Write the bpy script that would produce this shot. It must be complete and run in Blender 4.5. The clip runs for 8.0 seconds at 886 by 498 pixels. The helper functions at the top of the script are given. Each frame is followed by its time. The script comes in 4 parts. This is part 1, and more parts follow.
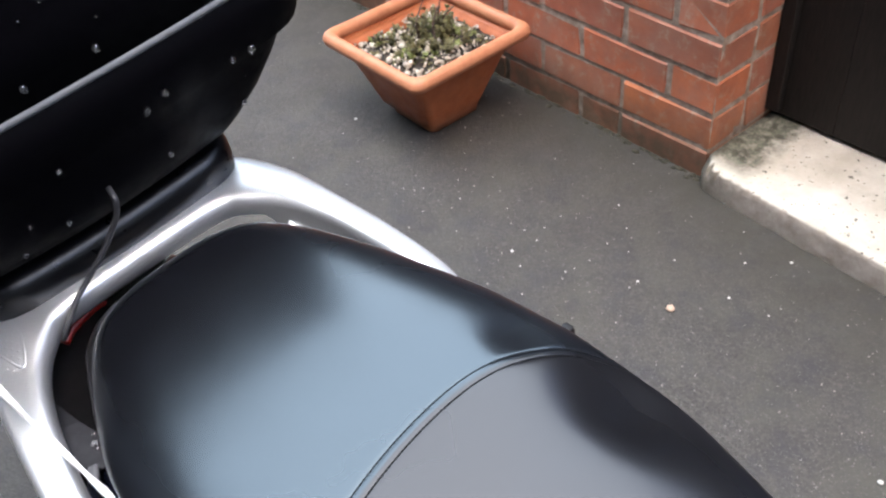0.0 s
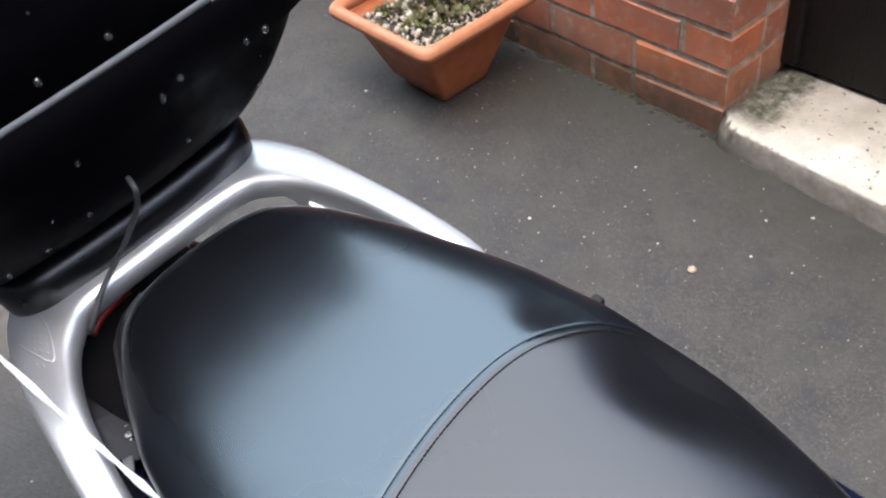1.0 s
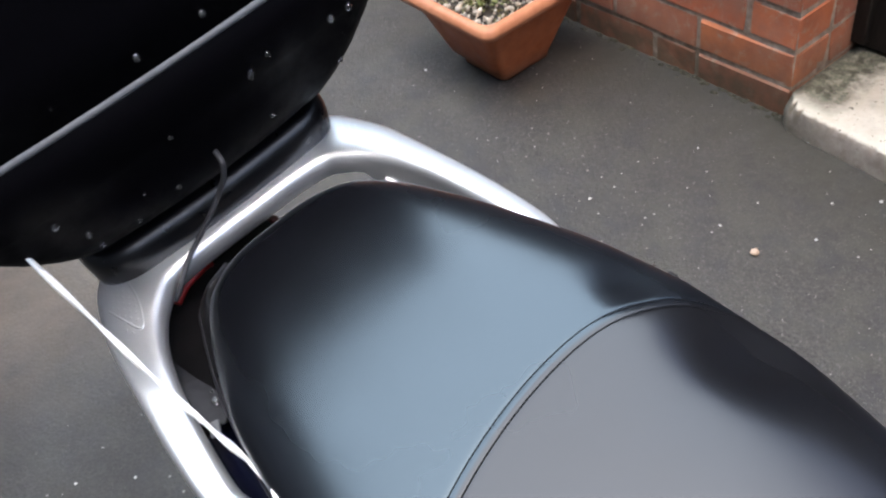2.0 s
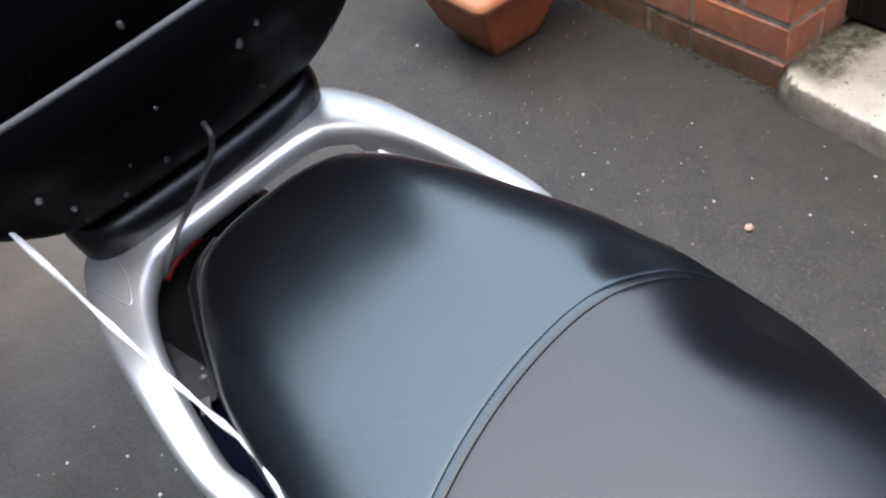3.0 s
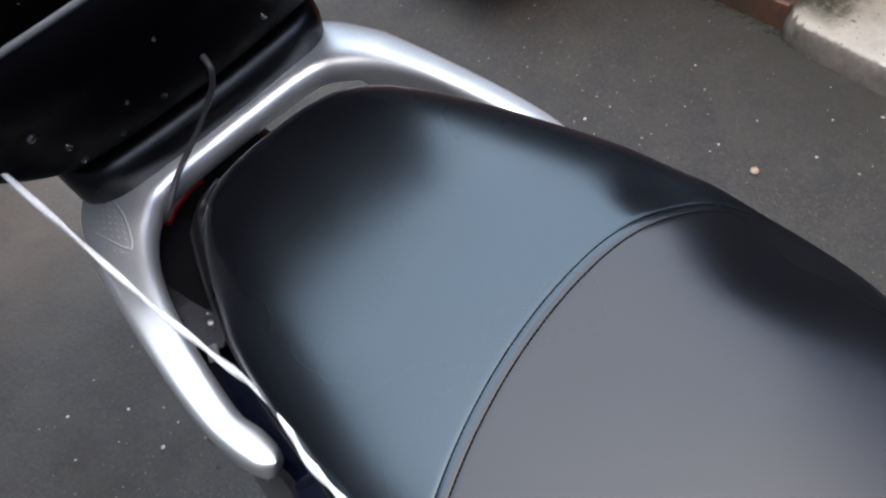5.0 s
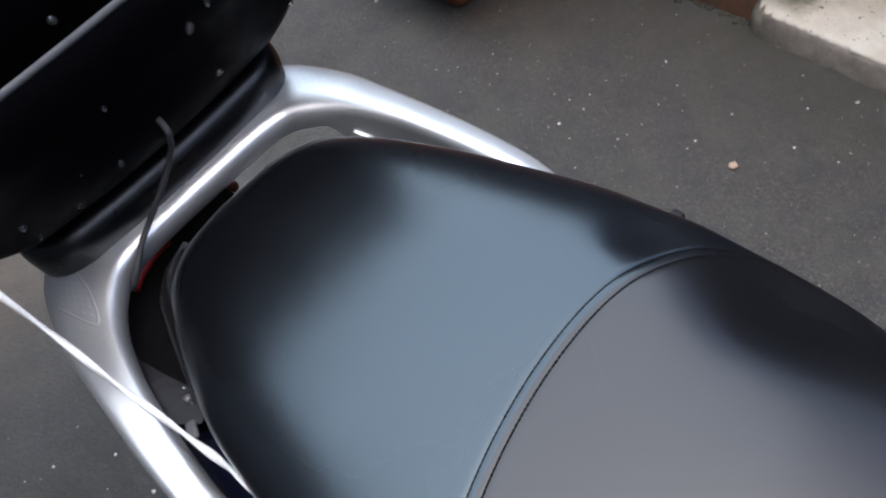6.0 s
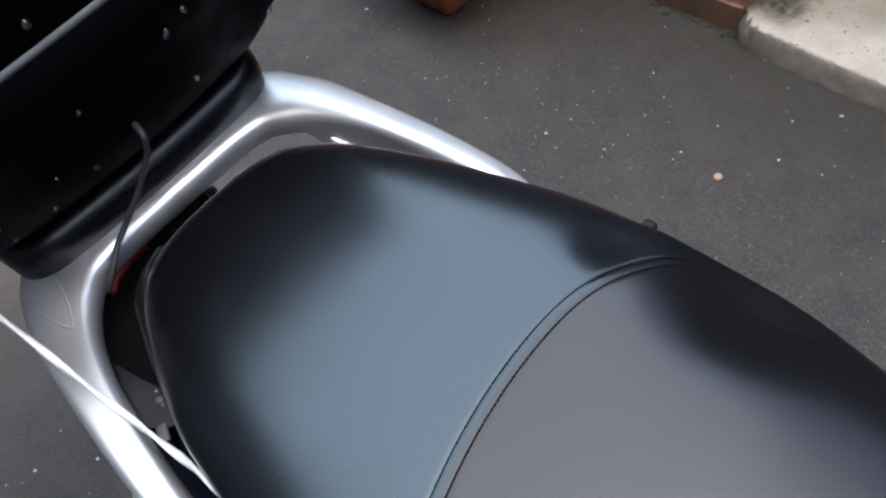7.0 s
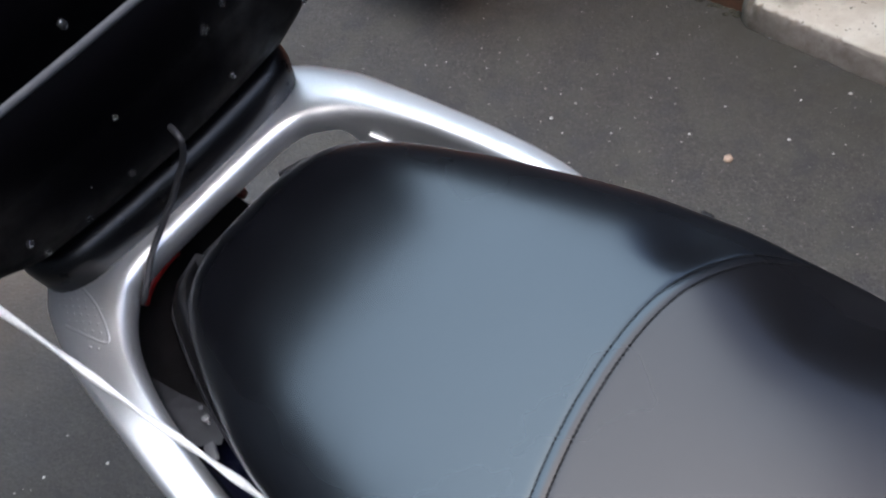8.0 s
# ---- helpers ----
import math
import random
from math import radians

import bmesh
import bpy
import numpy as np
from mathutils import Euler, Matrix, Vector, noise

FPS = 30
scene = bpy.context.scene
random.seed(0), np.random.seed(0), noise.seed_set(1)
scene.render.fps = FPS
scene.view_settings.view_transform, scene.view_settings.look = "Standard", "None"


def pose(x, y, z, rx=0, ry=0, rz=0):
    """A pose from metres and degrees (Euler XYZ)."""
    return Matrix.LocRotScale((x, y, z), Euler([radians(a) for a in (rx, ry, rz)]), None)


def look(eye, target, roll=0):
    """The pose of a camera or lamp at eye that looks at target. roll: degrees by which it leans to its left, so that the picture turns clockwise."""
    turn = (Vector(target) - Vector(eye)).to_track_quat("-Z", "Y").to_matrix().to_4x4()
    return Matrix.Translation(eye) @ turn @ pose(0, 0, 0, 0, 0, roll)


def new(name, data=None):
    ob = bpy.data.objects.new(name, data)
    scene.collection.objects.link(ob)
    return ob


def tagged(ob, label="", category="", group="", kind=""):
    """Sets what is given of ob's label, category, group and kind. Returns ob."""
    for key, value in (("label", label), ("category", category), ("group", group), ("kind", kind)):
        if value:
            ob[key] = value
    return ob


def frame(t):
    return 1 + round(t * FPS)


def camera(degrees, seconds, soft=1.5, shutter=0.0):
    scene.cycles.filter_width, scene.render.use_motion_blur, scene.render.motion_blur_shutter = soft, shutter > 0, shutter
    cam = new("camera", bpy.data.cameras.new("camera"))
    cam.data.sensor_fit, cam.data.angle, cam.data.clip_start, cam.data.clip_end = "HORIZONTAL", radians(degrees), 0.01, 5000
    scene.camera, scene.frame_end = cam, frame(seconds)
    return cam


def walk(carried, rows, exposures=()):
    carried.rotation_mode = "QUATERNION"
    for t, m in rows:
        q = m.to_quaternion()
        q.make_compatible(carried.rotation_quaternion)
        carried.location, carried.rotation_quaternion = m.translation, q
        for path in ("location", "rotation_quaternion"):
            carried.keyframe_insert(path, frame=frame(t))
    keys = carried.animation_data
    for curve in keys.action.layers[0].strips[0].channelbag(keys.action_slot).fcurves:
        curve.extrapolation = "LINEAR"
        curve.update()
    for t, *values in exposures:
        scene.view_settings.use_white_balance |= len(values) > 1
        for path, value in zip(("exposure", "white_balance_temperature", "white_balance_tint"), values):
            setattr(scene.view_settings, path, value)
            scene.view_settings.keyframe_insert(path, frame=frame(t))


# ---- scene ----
cam = camera(52.0, 8.0, soft=2.3, shutter=0.4)
PATH = [
    (0, (0.838, -1.319, 1.181), (-0.359, -0.422, -0.146), -6.1),
    (0.3, (0.833, -1.323, 1.185), (-0.366, -0.436, -0.144), -6.1),
    (0.5, (0.831, -1.322, 1.193), (-0.392, -0.466, -0.138), -8.6),
    (0.8, (0.826, -1.318, 1.189), (-0.379, -0.48, -0.173), -9.1),
    (1, (0.824, -1.318, 1.18), (-0.359, -0.479, -0.197), -9.5),
    (1.3, (0.822, -1.319, 1.188), (-0.372, -0.47, -0.174), -9.6),
    (1.5, (0.825, -1.322, 1.187), (-0.374, -0.488, -0.179), -10.0),
    (1.7, (0.824, -1.333, 1.187), (-0.415, -0.587, -0.195), -12.0),
    (2.8, (0.811, -1.34, 1.179), (-0.401, -0.608, -0.234), -11.4),
    (3, (0.814, -1.336, 1.176), (-0.386, -0.613, -0.251), -11.9),
    (3.3, (0.812, -1.336, 1.167), (-0.364, -0.607, -0.276), -10.8),
    (3.5, (0.807, -1.342, 1.164), (-0.372, -0.621, -0.282), -10.6),
    (4, (0.811, -1.35, 1.159), (-0.349, -0.648, -0.311), -10.7),
    (4.2, (0.805, -1.353, 1.151), (-0.347, -0.659, -0.329), -10.7),
    (5.3, (0.787, -1.328, 1.155), (-0.33, -0.648, -0.358), -15.0),
    (5.5, (0.776, -1.317, 1.154), (-0.318, -0.636, -0.375), -16.4),
    (5.8, (0.766, -1.313, 1.153), (-0.314, -0.645, -0.384), -16.8),
    (6, (0.767, -1.314, 1.157), (-0.343, -0.612, -0.351), -15.7),
    (6.3, (0.767, -1.316, 1.158), (-0.347, -0.625, -0.35), -14.5),
    (6.5, (0.77, -1.318, 1.159), (-0.362, -0.634, -0.341), -14.5),
    (7, (0.778, -1.308, 1.158), (-0.33, -0.583, -0.342), -14.4),
    (7.3, (0.775, -1.308, 1.151), (-0.312, -0.575, -0.358), -14.5),
    (7.5, (0.768, -1.309, 1.153), (-0.317, -0.586, -0.364), -14.9),
    (7.8, (0.75, -1.319, 1.151), (-0.33, -0.602, -0.375), -15.3),
    (8, (0.732, -1.32, 1.151), (-0.337, -0.594, -0.375), -15.2),
]
walk(cam, [(t, look(eye, target, roll)) for t, eye, target, roll in PATH], [(0.0, 2.76, 6450, 9), (1.5, 2.54, 6400, 8), (3.0, 2.41, 6350, 8.5), (3.5, 2.28, 6320, 8.5), (4.0, 2.12, 6290, 8.5), (5.5, 1.9, 6220, 9), (8.0, 1.87, 6230, 9)])

# ---------------------------------------------------------------- light
world = bpy.data.worlds.new("overcast_sky")
scene.world = world
world.use_nodes = True
wt = world.node_tree
sky = wt.nodes.new("ShaderNodeTexSky")
sky.sky_type = "NISHITA"
sky.sun_disc = False
sky.sun_elevation, sky.sun_rotation = radians(74), radians(100)
sky.air_density, sky.dust_density, sky.ozone_density = 1.0, 3.0, 2.0
wt.links.new(sky.outputs["Color"], wt.nodes["Background"].inputs["Color"])
wt.nodes["Background"].inputs["Strength"].default_value = 0.12
sun = new("sun", bpy.data.lights.new("sun", "SUN"))
sun.data.energy, sun.data.angle, sun.data.color = 1.4, radians(84), (0.86, 0.95, 1.0)
sun.matrix_world = look((-2.5, 0.12, 3.44), (0, 0, 0))



# ---------------------------------------------------------------- materials
class Mat:
    """A small builder round one node material."""

    def __init__(self, name, colour, rough=0.6, metal=0.0, spec=0.5):
        self.m = bpy.data.materials.new(name)
        self.m.use_nodes = True
        self.t = self.m.node_tree
        self.b = self.t.nodes["Principled BSDF"]
        self.b.inputs["Base Color"].default_value = (*colour, 1)
        self.b.inputs["Roughness"].default_value = rough
        self.b.inputs["Metallic"].default_value = metal
        self.b.inputs["Specular IOR Level"].default_value = spec
        self.coord = self.t.nodes.new("ShaderNodeTexCoord").outputs["Object"]
        self.colour = None

    def node(self, kind, **inputs):
        n = self.t.nodes.new("ShaderNode" + kind)
        for k, v in inputs.items():
            s = n.inputs[k.replace("_", " ")]
            if isinstance(v, bpy.types.NodeSocket):
                self.t.links.new(v, s)
            else:
                s.default_value = v
        return n

    def noise(self, scale, detail=4.0, rough=0.6, coord=None):
        n = self.node("TexNoise", Vector=coord or self.coord, Scale=scale, Detail=detail, Roughness=rough)
        return n.outputs["Fac"]

    def ramp(self, fac, *stops):
        r = self.node("ValToRGB", Fac=fac)
        el = r.color_ramp.elements
        while len(el) < len(stops):
            el.new(0.5)
        for e, (p, c) in zip(el, stops):
            e.position = p
            e.color = (*c, 1) if isinstance(c, tuple) else (c, c, c, 1)
        return r.outputs["Color"]

    def mix(self, fac, a, b, mode="MIX"):
        n = self.t.nodes.new("ShaderNodeMix")
        n.data_type, n.blend_type = "RGBA", mode
        for s, v in ((n.inputs[0], fac), (n.inputs[6], a), (n.inputs[7], b)):
            if isinstance(v, bpy.types.NodeSocket):
                self.t.links.new(v, s)
            elif isinstance(v, tuple):
                s.default_value = (*v, 1)
            else:
                s.default_value = v
        return n.outputs[2]

    def set(self, name, value):
        self.t.links.new(value, self.b.inputs[name])
        return self

    def bump(self, height, strength=0.3, distance=0.002):
        n = self.node("Bump", Height=height, Strength=strength, Distance=distance)
        self.t.links.new(n.outputs["Normal"], self.b.inputs["Normal"])
        return self

    def world_coord(self):
        self.coord = self.node("NewGeometry").outputs["Position"]
        return self


def plain(name, colour, rough=0.5, metal=0.0, scale=60.0, vary=0.15, bump=0.1, spec=0.5):
    m = Mat(name, colour, rough, metal, spec)
    f = m.noise(scale)
    lo, hi = tuple(c * (1 - vary) for c in colour), tuple(min(1, c * (1 + vary)) for c in colour)
    m.set("Base Color", m.ramp(f, (0.3, lo), (0.7, hi)))
    m.set("Roughness", m.ramp(m.noise(scale * 0.3), (0.3, max(0.02, rough * 0.8)), (0.7, min(1, rough * 1.2))))
    if bump:
        m.bump(m.noise(scale * 4), bump, 0.001)
    return m.m


def make_asphalt():
    m = Mat("asphalt", (0.046, 0.046, 0.046), 0.75).world_coord()
    fine = m.noise(380, 3, 0.7)
    mid = m.noise(45, 5, 0.65)
    big = m.noise(2.2, 4, 0.55)
    agg = m.node("TexVoronoi", Vector=m.coord, Scale=170.0)
    c = m.ramp(m.mix(0.45, fine, agg.outputs["Distance"]), (0.22, (0.0160, 0.0145, 0.0130)), (0.5, (0.0365, 0.0336, 0.0297)), (0.82, (0.082, 0.075, 0.065)))
    c = m.mix(m.ramp(big, (0.35, 0.0), (0.7, 0.55)), c, (0.065, 0.059, 0.052))
    c = m.mix(m.ramp(mid, (0.45, 0.0), (0.72, 0.5)), c, (0.024, 0.023, 0.023))
    c = m.mix(m.ramp(m.noise(95, 4, 0.7), (0.52, 0.0), (0.70, 0.6)), c, (0.082, 0.076, 0.067))
    patch = m.noise(9, 5, 0.6)
    c = m.mix(m.ramp(patch, (0.46, 0.0), (0.66, 0.75)), c, (0.056, 0.054, 0.043))
    c = m.mix(m.ramp(m.noise(13, 5, 0.65), (0.50, 0.0), (0.68, 0.75)), c, (0.030, 0.029, 0.032))
    speck = m.mix(1.0, m.ramp(m.noise(330, 2, 0.5), (0.63, 0.0), (0.70, 0.9)), m.ramp(m.noise(5, 4), (0.35, 0.25), (0.65, 1.0)), "MULTIPLY")
    c = m.mix(speck, c, (0.155, 0.150, 0.138))
    # brown silt lying where the yard drains, with an uneven edge
    sep = m.node("SeparateXYZ", Vector=m.coord)
    dist = m.node("VectorMath")
    dist.operation = "DISTANCE"
    m.t.links.new(m.coord, dist.inputs[0])
    dist.inputs[1].default_value = (-0.86, -1.36, 0)
    wob = m.node("MapRange", Value=m.noise(6, 4))
    wob.inputs["To Min"].default_value, wob.inputs["To Max"].default_value = -0.16, 0.16
    add = m.t.nodes.new("ShaderNodeMath")
    m.t.links.new(dist.outputs["Value"], add.inputs[0])
    m.t.links.new(wob.outputs["Result"], add.inputs[1])
    silt = m.ramp(add.outputs[0], (0.24, 0.8), (0.46, 0.0))
    c = m.mix(m.mix(1.0, silt, m.ramp(m.noise(14, 5), (0.2, 0.45), (0.8, 1.0)), "MULTIPLY"), c, (0.114, 0.091, 0.070))
    # shade on the far side of the stand painted into the asphalt, with an uneven edge
    shade_dist = m.node("VectorMath")
    shade_dist.operation = "DISTANCE"
    m.t.links.new(m.coord, shade_dist.inputs[0])
    shade_dist.inputs[1].default_value = (-0.12, -1.66, 0)
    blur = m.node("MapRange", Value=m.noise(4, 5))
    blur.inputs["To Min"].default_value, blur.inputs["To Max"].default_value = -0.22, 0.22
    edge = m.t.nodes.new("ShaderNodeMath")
    m.t.links.new(shade_dist.outputs["Value"], edge.inputs[0])
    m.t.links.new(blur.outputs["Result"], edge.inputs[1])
    side_shade = m.mix(1.0, m.ramp(edge.outputs[0], (0.38, 0.85), (0.66, 0.0)), m.ramp(m.noise(17, 5), (0.25, 0.7), (0.7, 1.0)), "MULTIPLY")
    c = m.mix(side_shade, c, m.mix(0.62, c, (0.008, 0.008, 0.0085)))
    # moss along the foot of the wall, the asphalt darker towards it
    wall = m.node("MapRange", Value=sep.outputs["Y"])
    wall.inputs["From Min"].default_value, wall.inputs["From Max"].default_value = -0.30, -0.04
    mossy = m.mix(1.0, wall.outputs["Result"], m.ramp(m.noise(11, 5), (0.33, 0.2), (0.58, 0.9)), "MULTIPLY")
    c = m.mix(mossy, c, (0.037, 0.033, 0.023))
    c = m.mix(1.0, c, (0.905, 0.865, 0.85), "MULTIPLY")
    m.set("Base Color", c)
    m.set("Roughness", m.ramp(m.noise(4, 4), (0.3, 0.5), (0.7, 0.85)))
    m.bump(m.mix(0.65, m.mix(0.5, agg.outputs["Distance"], fine), m.noise(70, 5, 0.7)), 0.75, 0.004)
    return m.m


def make_brick():
    m = Mat("fired_brick", (0.28, 0.10, 0.06), 0.8)
    rnd = m.node("ObjectInfo").outputs["Random"]
    base = m.ramp(rnd, (0.0, (0.48, 0.120, 0.050)), (0.25, (0.55, 0.160, 0.060)), (0.5, (0.42, 0.122, 0.064)), (0.75, (0.57, 0.180, 0.068)), (1.0, (0.34, 0.112, 0.066)))
    c = m.mix(m.ramp(m.noise(14, 6, 0.7), (0.38, 0.0), (0.66, 0.6)), base, (0.24, 0.088, 0.056))
    wc = m.node("NewGeometry").outputs["Position"]
    bloom = m.ramp(m.noise(6, 6, 0.65, wc), (0.44, 0.0), (0.72, 0.6))
    c = m.mix(bloom, c, (0.33, 0.200, 0.150))
    smear = m.ramp(m.noise(30, 6, 0.75, wc), (0.53, 0.0), (0.68, 0.75))
    c = m.mix(smear, c, (0.40, 0.285, 0.205))
    sep = m.node("SeparateXYZ", Vector=wc)
    low = m.node("MapRange", Value=sep.outputs["Z"])
    low.inputs["From Min"].default_value, low.inputs["From Max"].default_value = 0.125, 0.03
    grime = m.mix(1.0, low.outputs["Result"], m.ramp(m.noise(22, 5, 0.6, wc), (0.25, 0.45), (0.6, 0.95)), "MULTIPLY")
    c = m.mix(grime, c, (0.098, 0.064, 0.036))
    m.set("Base Color", c)
    m.bump(m.mix(0.5, m.noise(160, 5, 0.7), m.noise(35, 4)), 0.6, 0.003)
    return m.m


def make_mortar():
    m = Mat("lime_mortar", (0.33, 0.30, 0.26), 0.95).world_coord()
    c = m.ramp(m.noise(30, 6, 0.7), (0.3, (0.17, 0.118, 0.085)), (0.5, (0.34, 0.255, 0.195)), (0.7, (0.54, 0.44, 0.35)))
    sep = m.node("SeparateXYZ", Vector=m.coord)
    low = m.node("MapRange", Value=sep.outputs["Z"])
    low.inputs["From Min"].default_value, low.inputs["From Max"].default_value = 0.10, 0.0
    c = m.mix(m.mix(1.0, low.outputs["Result"], m.ramp(m.noise(12, 4), (0.35, 0.1), (0.6, 0.9)), "MULTIPLY"), c, (0.055, 0.055, 0.03))
    m.set("Base Color", c)
    m.bump(m.noise(180, 4), 0.7, 0.003)
    return m.m


def make_step_paint():
    m = Mat("weathered_masonry_paint", (0.6, 0.55, 0.48), 0.75).world_coord()
    c = m.ramp(m.noise(7, 6, 0.65), (0.3, (0.36, 0.305, 0.235)), (0.5, (0.48, 0.42, 0.34)), (0.7, (0.60, 0.545, 0.46)))
    c = m.mix(m.ramp(m.noise(40, 5, 0.7), (0.56, 0.0), (0.74, 0.5)), c, (0.29, 0.26, 0.22))
    pits = m.ramp(m.noise(85, 2, 0.5), (0.30, 1.0), (0.345, 0.0))
    c = m.mix(pits, c, (0.10, 0.085, 0.065))
    sep = m.node("SeparateXYZ", Vector=m.coord)
    # bare grey concrete on the front face, browner towards the wall end
    face = m.node("MapRange", Value=sep.outputs["Z"])
    face.inputs["From Min"].default_value, face.inputs["From Max"].default_value = 0.0582, 0.0545
    worn = m.mix(1.0, face.outputs["Result"], m.ramp(m.noise(30, 6, 0.75), (0.30, 0.65), (0.55, 1.0)), "MULTIPLY")
    bare = m.ramp(m.noise(24, 6, 0.7), (0.3, (0.25, 0.195, 0.155)), (0.65, (0.44, 0.365, 0.31)))
    c = m.mix(worn, c, bare)
    end = m.node("MapRange", Value=sep.outputs["X"])
    end.inputs["From Min"].default_value, end.inputs["From Max"].default_value = 0.14, 0.02
    c = m.mix(m.mix(1.0, face.outputs["Result"], m.mix(1.0, end.outputs["Result"], m.ramp(m.noise(45, 5, 0.7), (0.3, 0.4), (0.6, 0.95)), "MULTIPLY"), "MULTIPLY"), c, (0.12, 0.10, 0.07))
    # moss and algae creeping out from the wall
    wob = m.node("MapRange", Value=m.noise(26, 6, 0.7))
    wob.inputs["To Min"].default_value, wob.inputs["To Max"].default_value = -0.055, 0.055
    add = m.t.nodes.new("ShaderNodeMath")
    m.t.links.new(sep.outputs["X"], add.inputs[0])
    m.t.links.new(wob.outputs["Result"], add.inputs[1])
    moss = m.ramp(add.outputs[0], (0.065, 1.0), (0.105, 0.0))
    back = m.node("MapRange", Value=sep.outputs["Y"])
    back.inputs["From Min"].default_value, back.inputs["From Max"].default_value = -0.025, 0.03
    green = m.mix(1.0, m.mix(1.0, moss, back.outputs["Result"], "MULTIPLY"), m.ramp(m.noise(60, 6, 0.75), (0.30, 0.45), (0.55, 1.0)), "MULTIPLY")
    c = m.mix(green, c, m.ramp(m.noise(33, 4), (0.35, (0.045, 0.043, 0.026)), (0.65, (0.105, 0.105, 0.068))))
    # darker strip at the end next to the wall
    wall_end_dark = m.ramp(sep.outputs["X"], (0.005, 0.6), (0.020, 0.0))
    c = m.mix(wall_end_dark, c, (0.03, 0.028, 0.018))
    m.set("Base Color", c)
    m.bump(m.mix(0.5, m.noise(130, 5, 0.7), pits, "SUBTRACT"), 0.6, 0.0025)
    return m.m


def make_terracotta(name, low, high):
    m = Mat(name, low, 0.55)
    f = m.noise(30, 4)
    c = m.ramp(f, (0.3, low), (0.7, high))
    sep = m.node("SeparateXYZ", Vector=m.coord)
    dirt = m.node("MapRange", Value=sep.outputs["Z"])
    dirt.inputs["From Min"].default_value, dirt.inputs["From Max"].default_value = 0.05, 0.0
    c = m.mix(m.mix(1.0, dirt.outputs["Result"], m.ramp(m.noise(25, 5), (0.3, 0.2), (0.7, 0.9)), "MULTIPLY"), c, (0.091, 0.061, 0.038))
    m.set("Base Color", c)
    m.set("Roughness", m.ramp(m.noise(20), (0.3, 0.4), (0.7, 0.65)))
    m.bump(m.noise(200), 0.08, 0.001)
    return m.m


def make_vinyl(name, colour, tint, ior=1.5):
    """Smooth grained vinyl; an added gloss mask mutes reflections on the rolled edge."""
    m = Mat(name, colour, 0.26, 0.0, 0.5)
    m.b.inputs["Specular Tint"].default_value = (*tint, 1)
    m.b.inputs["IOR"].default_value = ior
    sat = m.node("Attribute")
    sat.attribute_name = "gloss_mask"
    gloss_mask = sat.outputs["Fac"]
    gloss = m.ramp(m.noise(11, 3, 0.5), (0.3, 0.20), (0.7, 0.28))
    m.set("Roughness", m.mix(gloss_mask, (0.34, 0.34, 0.34), gloss))
    dust = m.ramp(m.noise(30, 5, 0.6), (0.42, 0.0), (0.75, 0.5))
    m.set("Base Color", m.mix(dust, colour, (0.0065, 0.0070, 0.0095)))
    m.bump(m.noise(8, 4, 0.5), 0.16, 0.0012)
    return m.m


def make_silver():
    m = Mat("silver_paint", (0.88, 0.89, 0.90), 0.3, 0.84)
    m.b.inputs["Coat Weight"].default_value, m.b.inputs["Coat Roughness"].default_value = 0.2, 0.3
    m.set("Base Color", m.ramp(m.noise(1500, 2), (0.3, (0.90, 0.91, 0.92)), (0.7, (0.97, 0.975, 0.98))))
    m.set("Roughness", m.ramp(m.noise(25, 5), (0.3, 0.37), (0.7, 0.44)))
    m.bump(m.noise(900, 3), 0.05, 0.0004)
    return m.m


def make_water():
    m = Mat("rain_water", (1, 1, 1), 0.0)
    m.b.inputs["Transmission Weight"].default_value = 0.985
    m.b.inputs["IOR"].default_value = 1.33
    m.b.inputs["Coat Weight"].default_value, m.b.inputs["Coat Roughness"].default_value = 1.0, 0.0
    m.b.inputs["Coat IOR"].default_value = 1.9
    return m.m


def make_pebbles():
    m = Mat("stone_chips", (0.5, 0.48, 0.44), 0.7)
    rnd = m.node("NewGeometry").outputs["Random Per Island"]
    c = m.ramp(rnd, (0.0, (0.16, 0.14, 0.12)), (0.35, (0.38, 0.33, 0.27)), (0.6, (0.42, 0.34, 0.26)), (0.82, (0.50, 0.44, 0.35)), (1.0, (0.68, 0.63, 0.54)))
    m.set("Base Color", c)
    m.bump(m.noise(300), 0.2, 0.001)
    return m.m


def make_plank():
    m = Mat("dark_door_paint", (0.008, 0.006, 0.006), 0.6, 0.0, 0.2)
    st = m.node("Mapping", Vector=m.coord)
    st.inputs["Scale"].default_value = (40, 40, 4)
    f = m.noise(6, 6, 0.65, st.outputs["Vector"])
    c = m.ramp(f, (0.3, (0.008, 0.0062, 0.0056)), (0.7, (0.020, 0.0155, 0.013)))
    c = m.mix(m.ramp(m.noise(50, 5, 0.7), (0.66, 0.0), (0.8, 0.5)), c, (0.050, 0.043, 0.037))
    m.set("Base Color", c)
    m.bump(f, 0.25, 0.001)
    return m.m


def make_grit_stone():
    m = Mat("yard_grit", (0.25, 0.24, 0.22), 0.8)
    rnd = m.node("NewGeometry").outputs["Random Per Island"]
    m.set("Base Color", m.ramp(rnd, (0.0, (0.07, 0.065, 0.06)), (0.5, (0.15, 0.14, 0.125)), (0.85, (0.26, 0.235, 0.205)), (1.0, (0.60, 0.58, 0.54))))
    return m.m


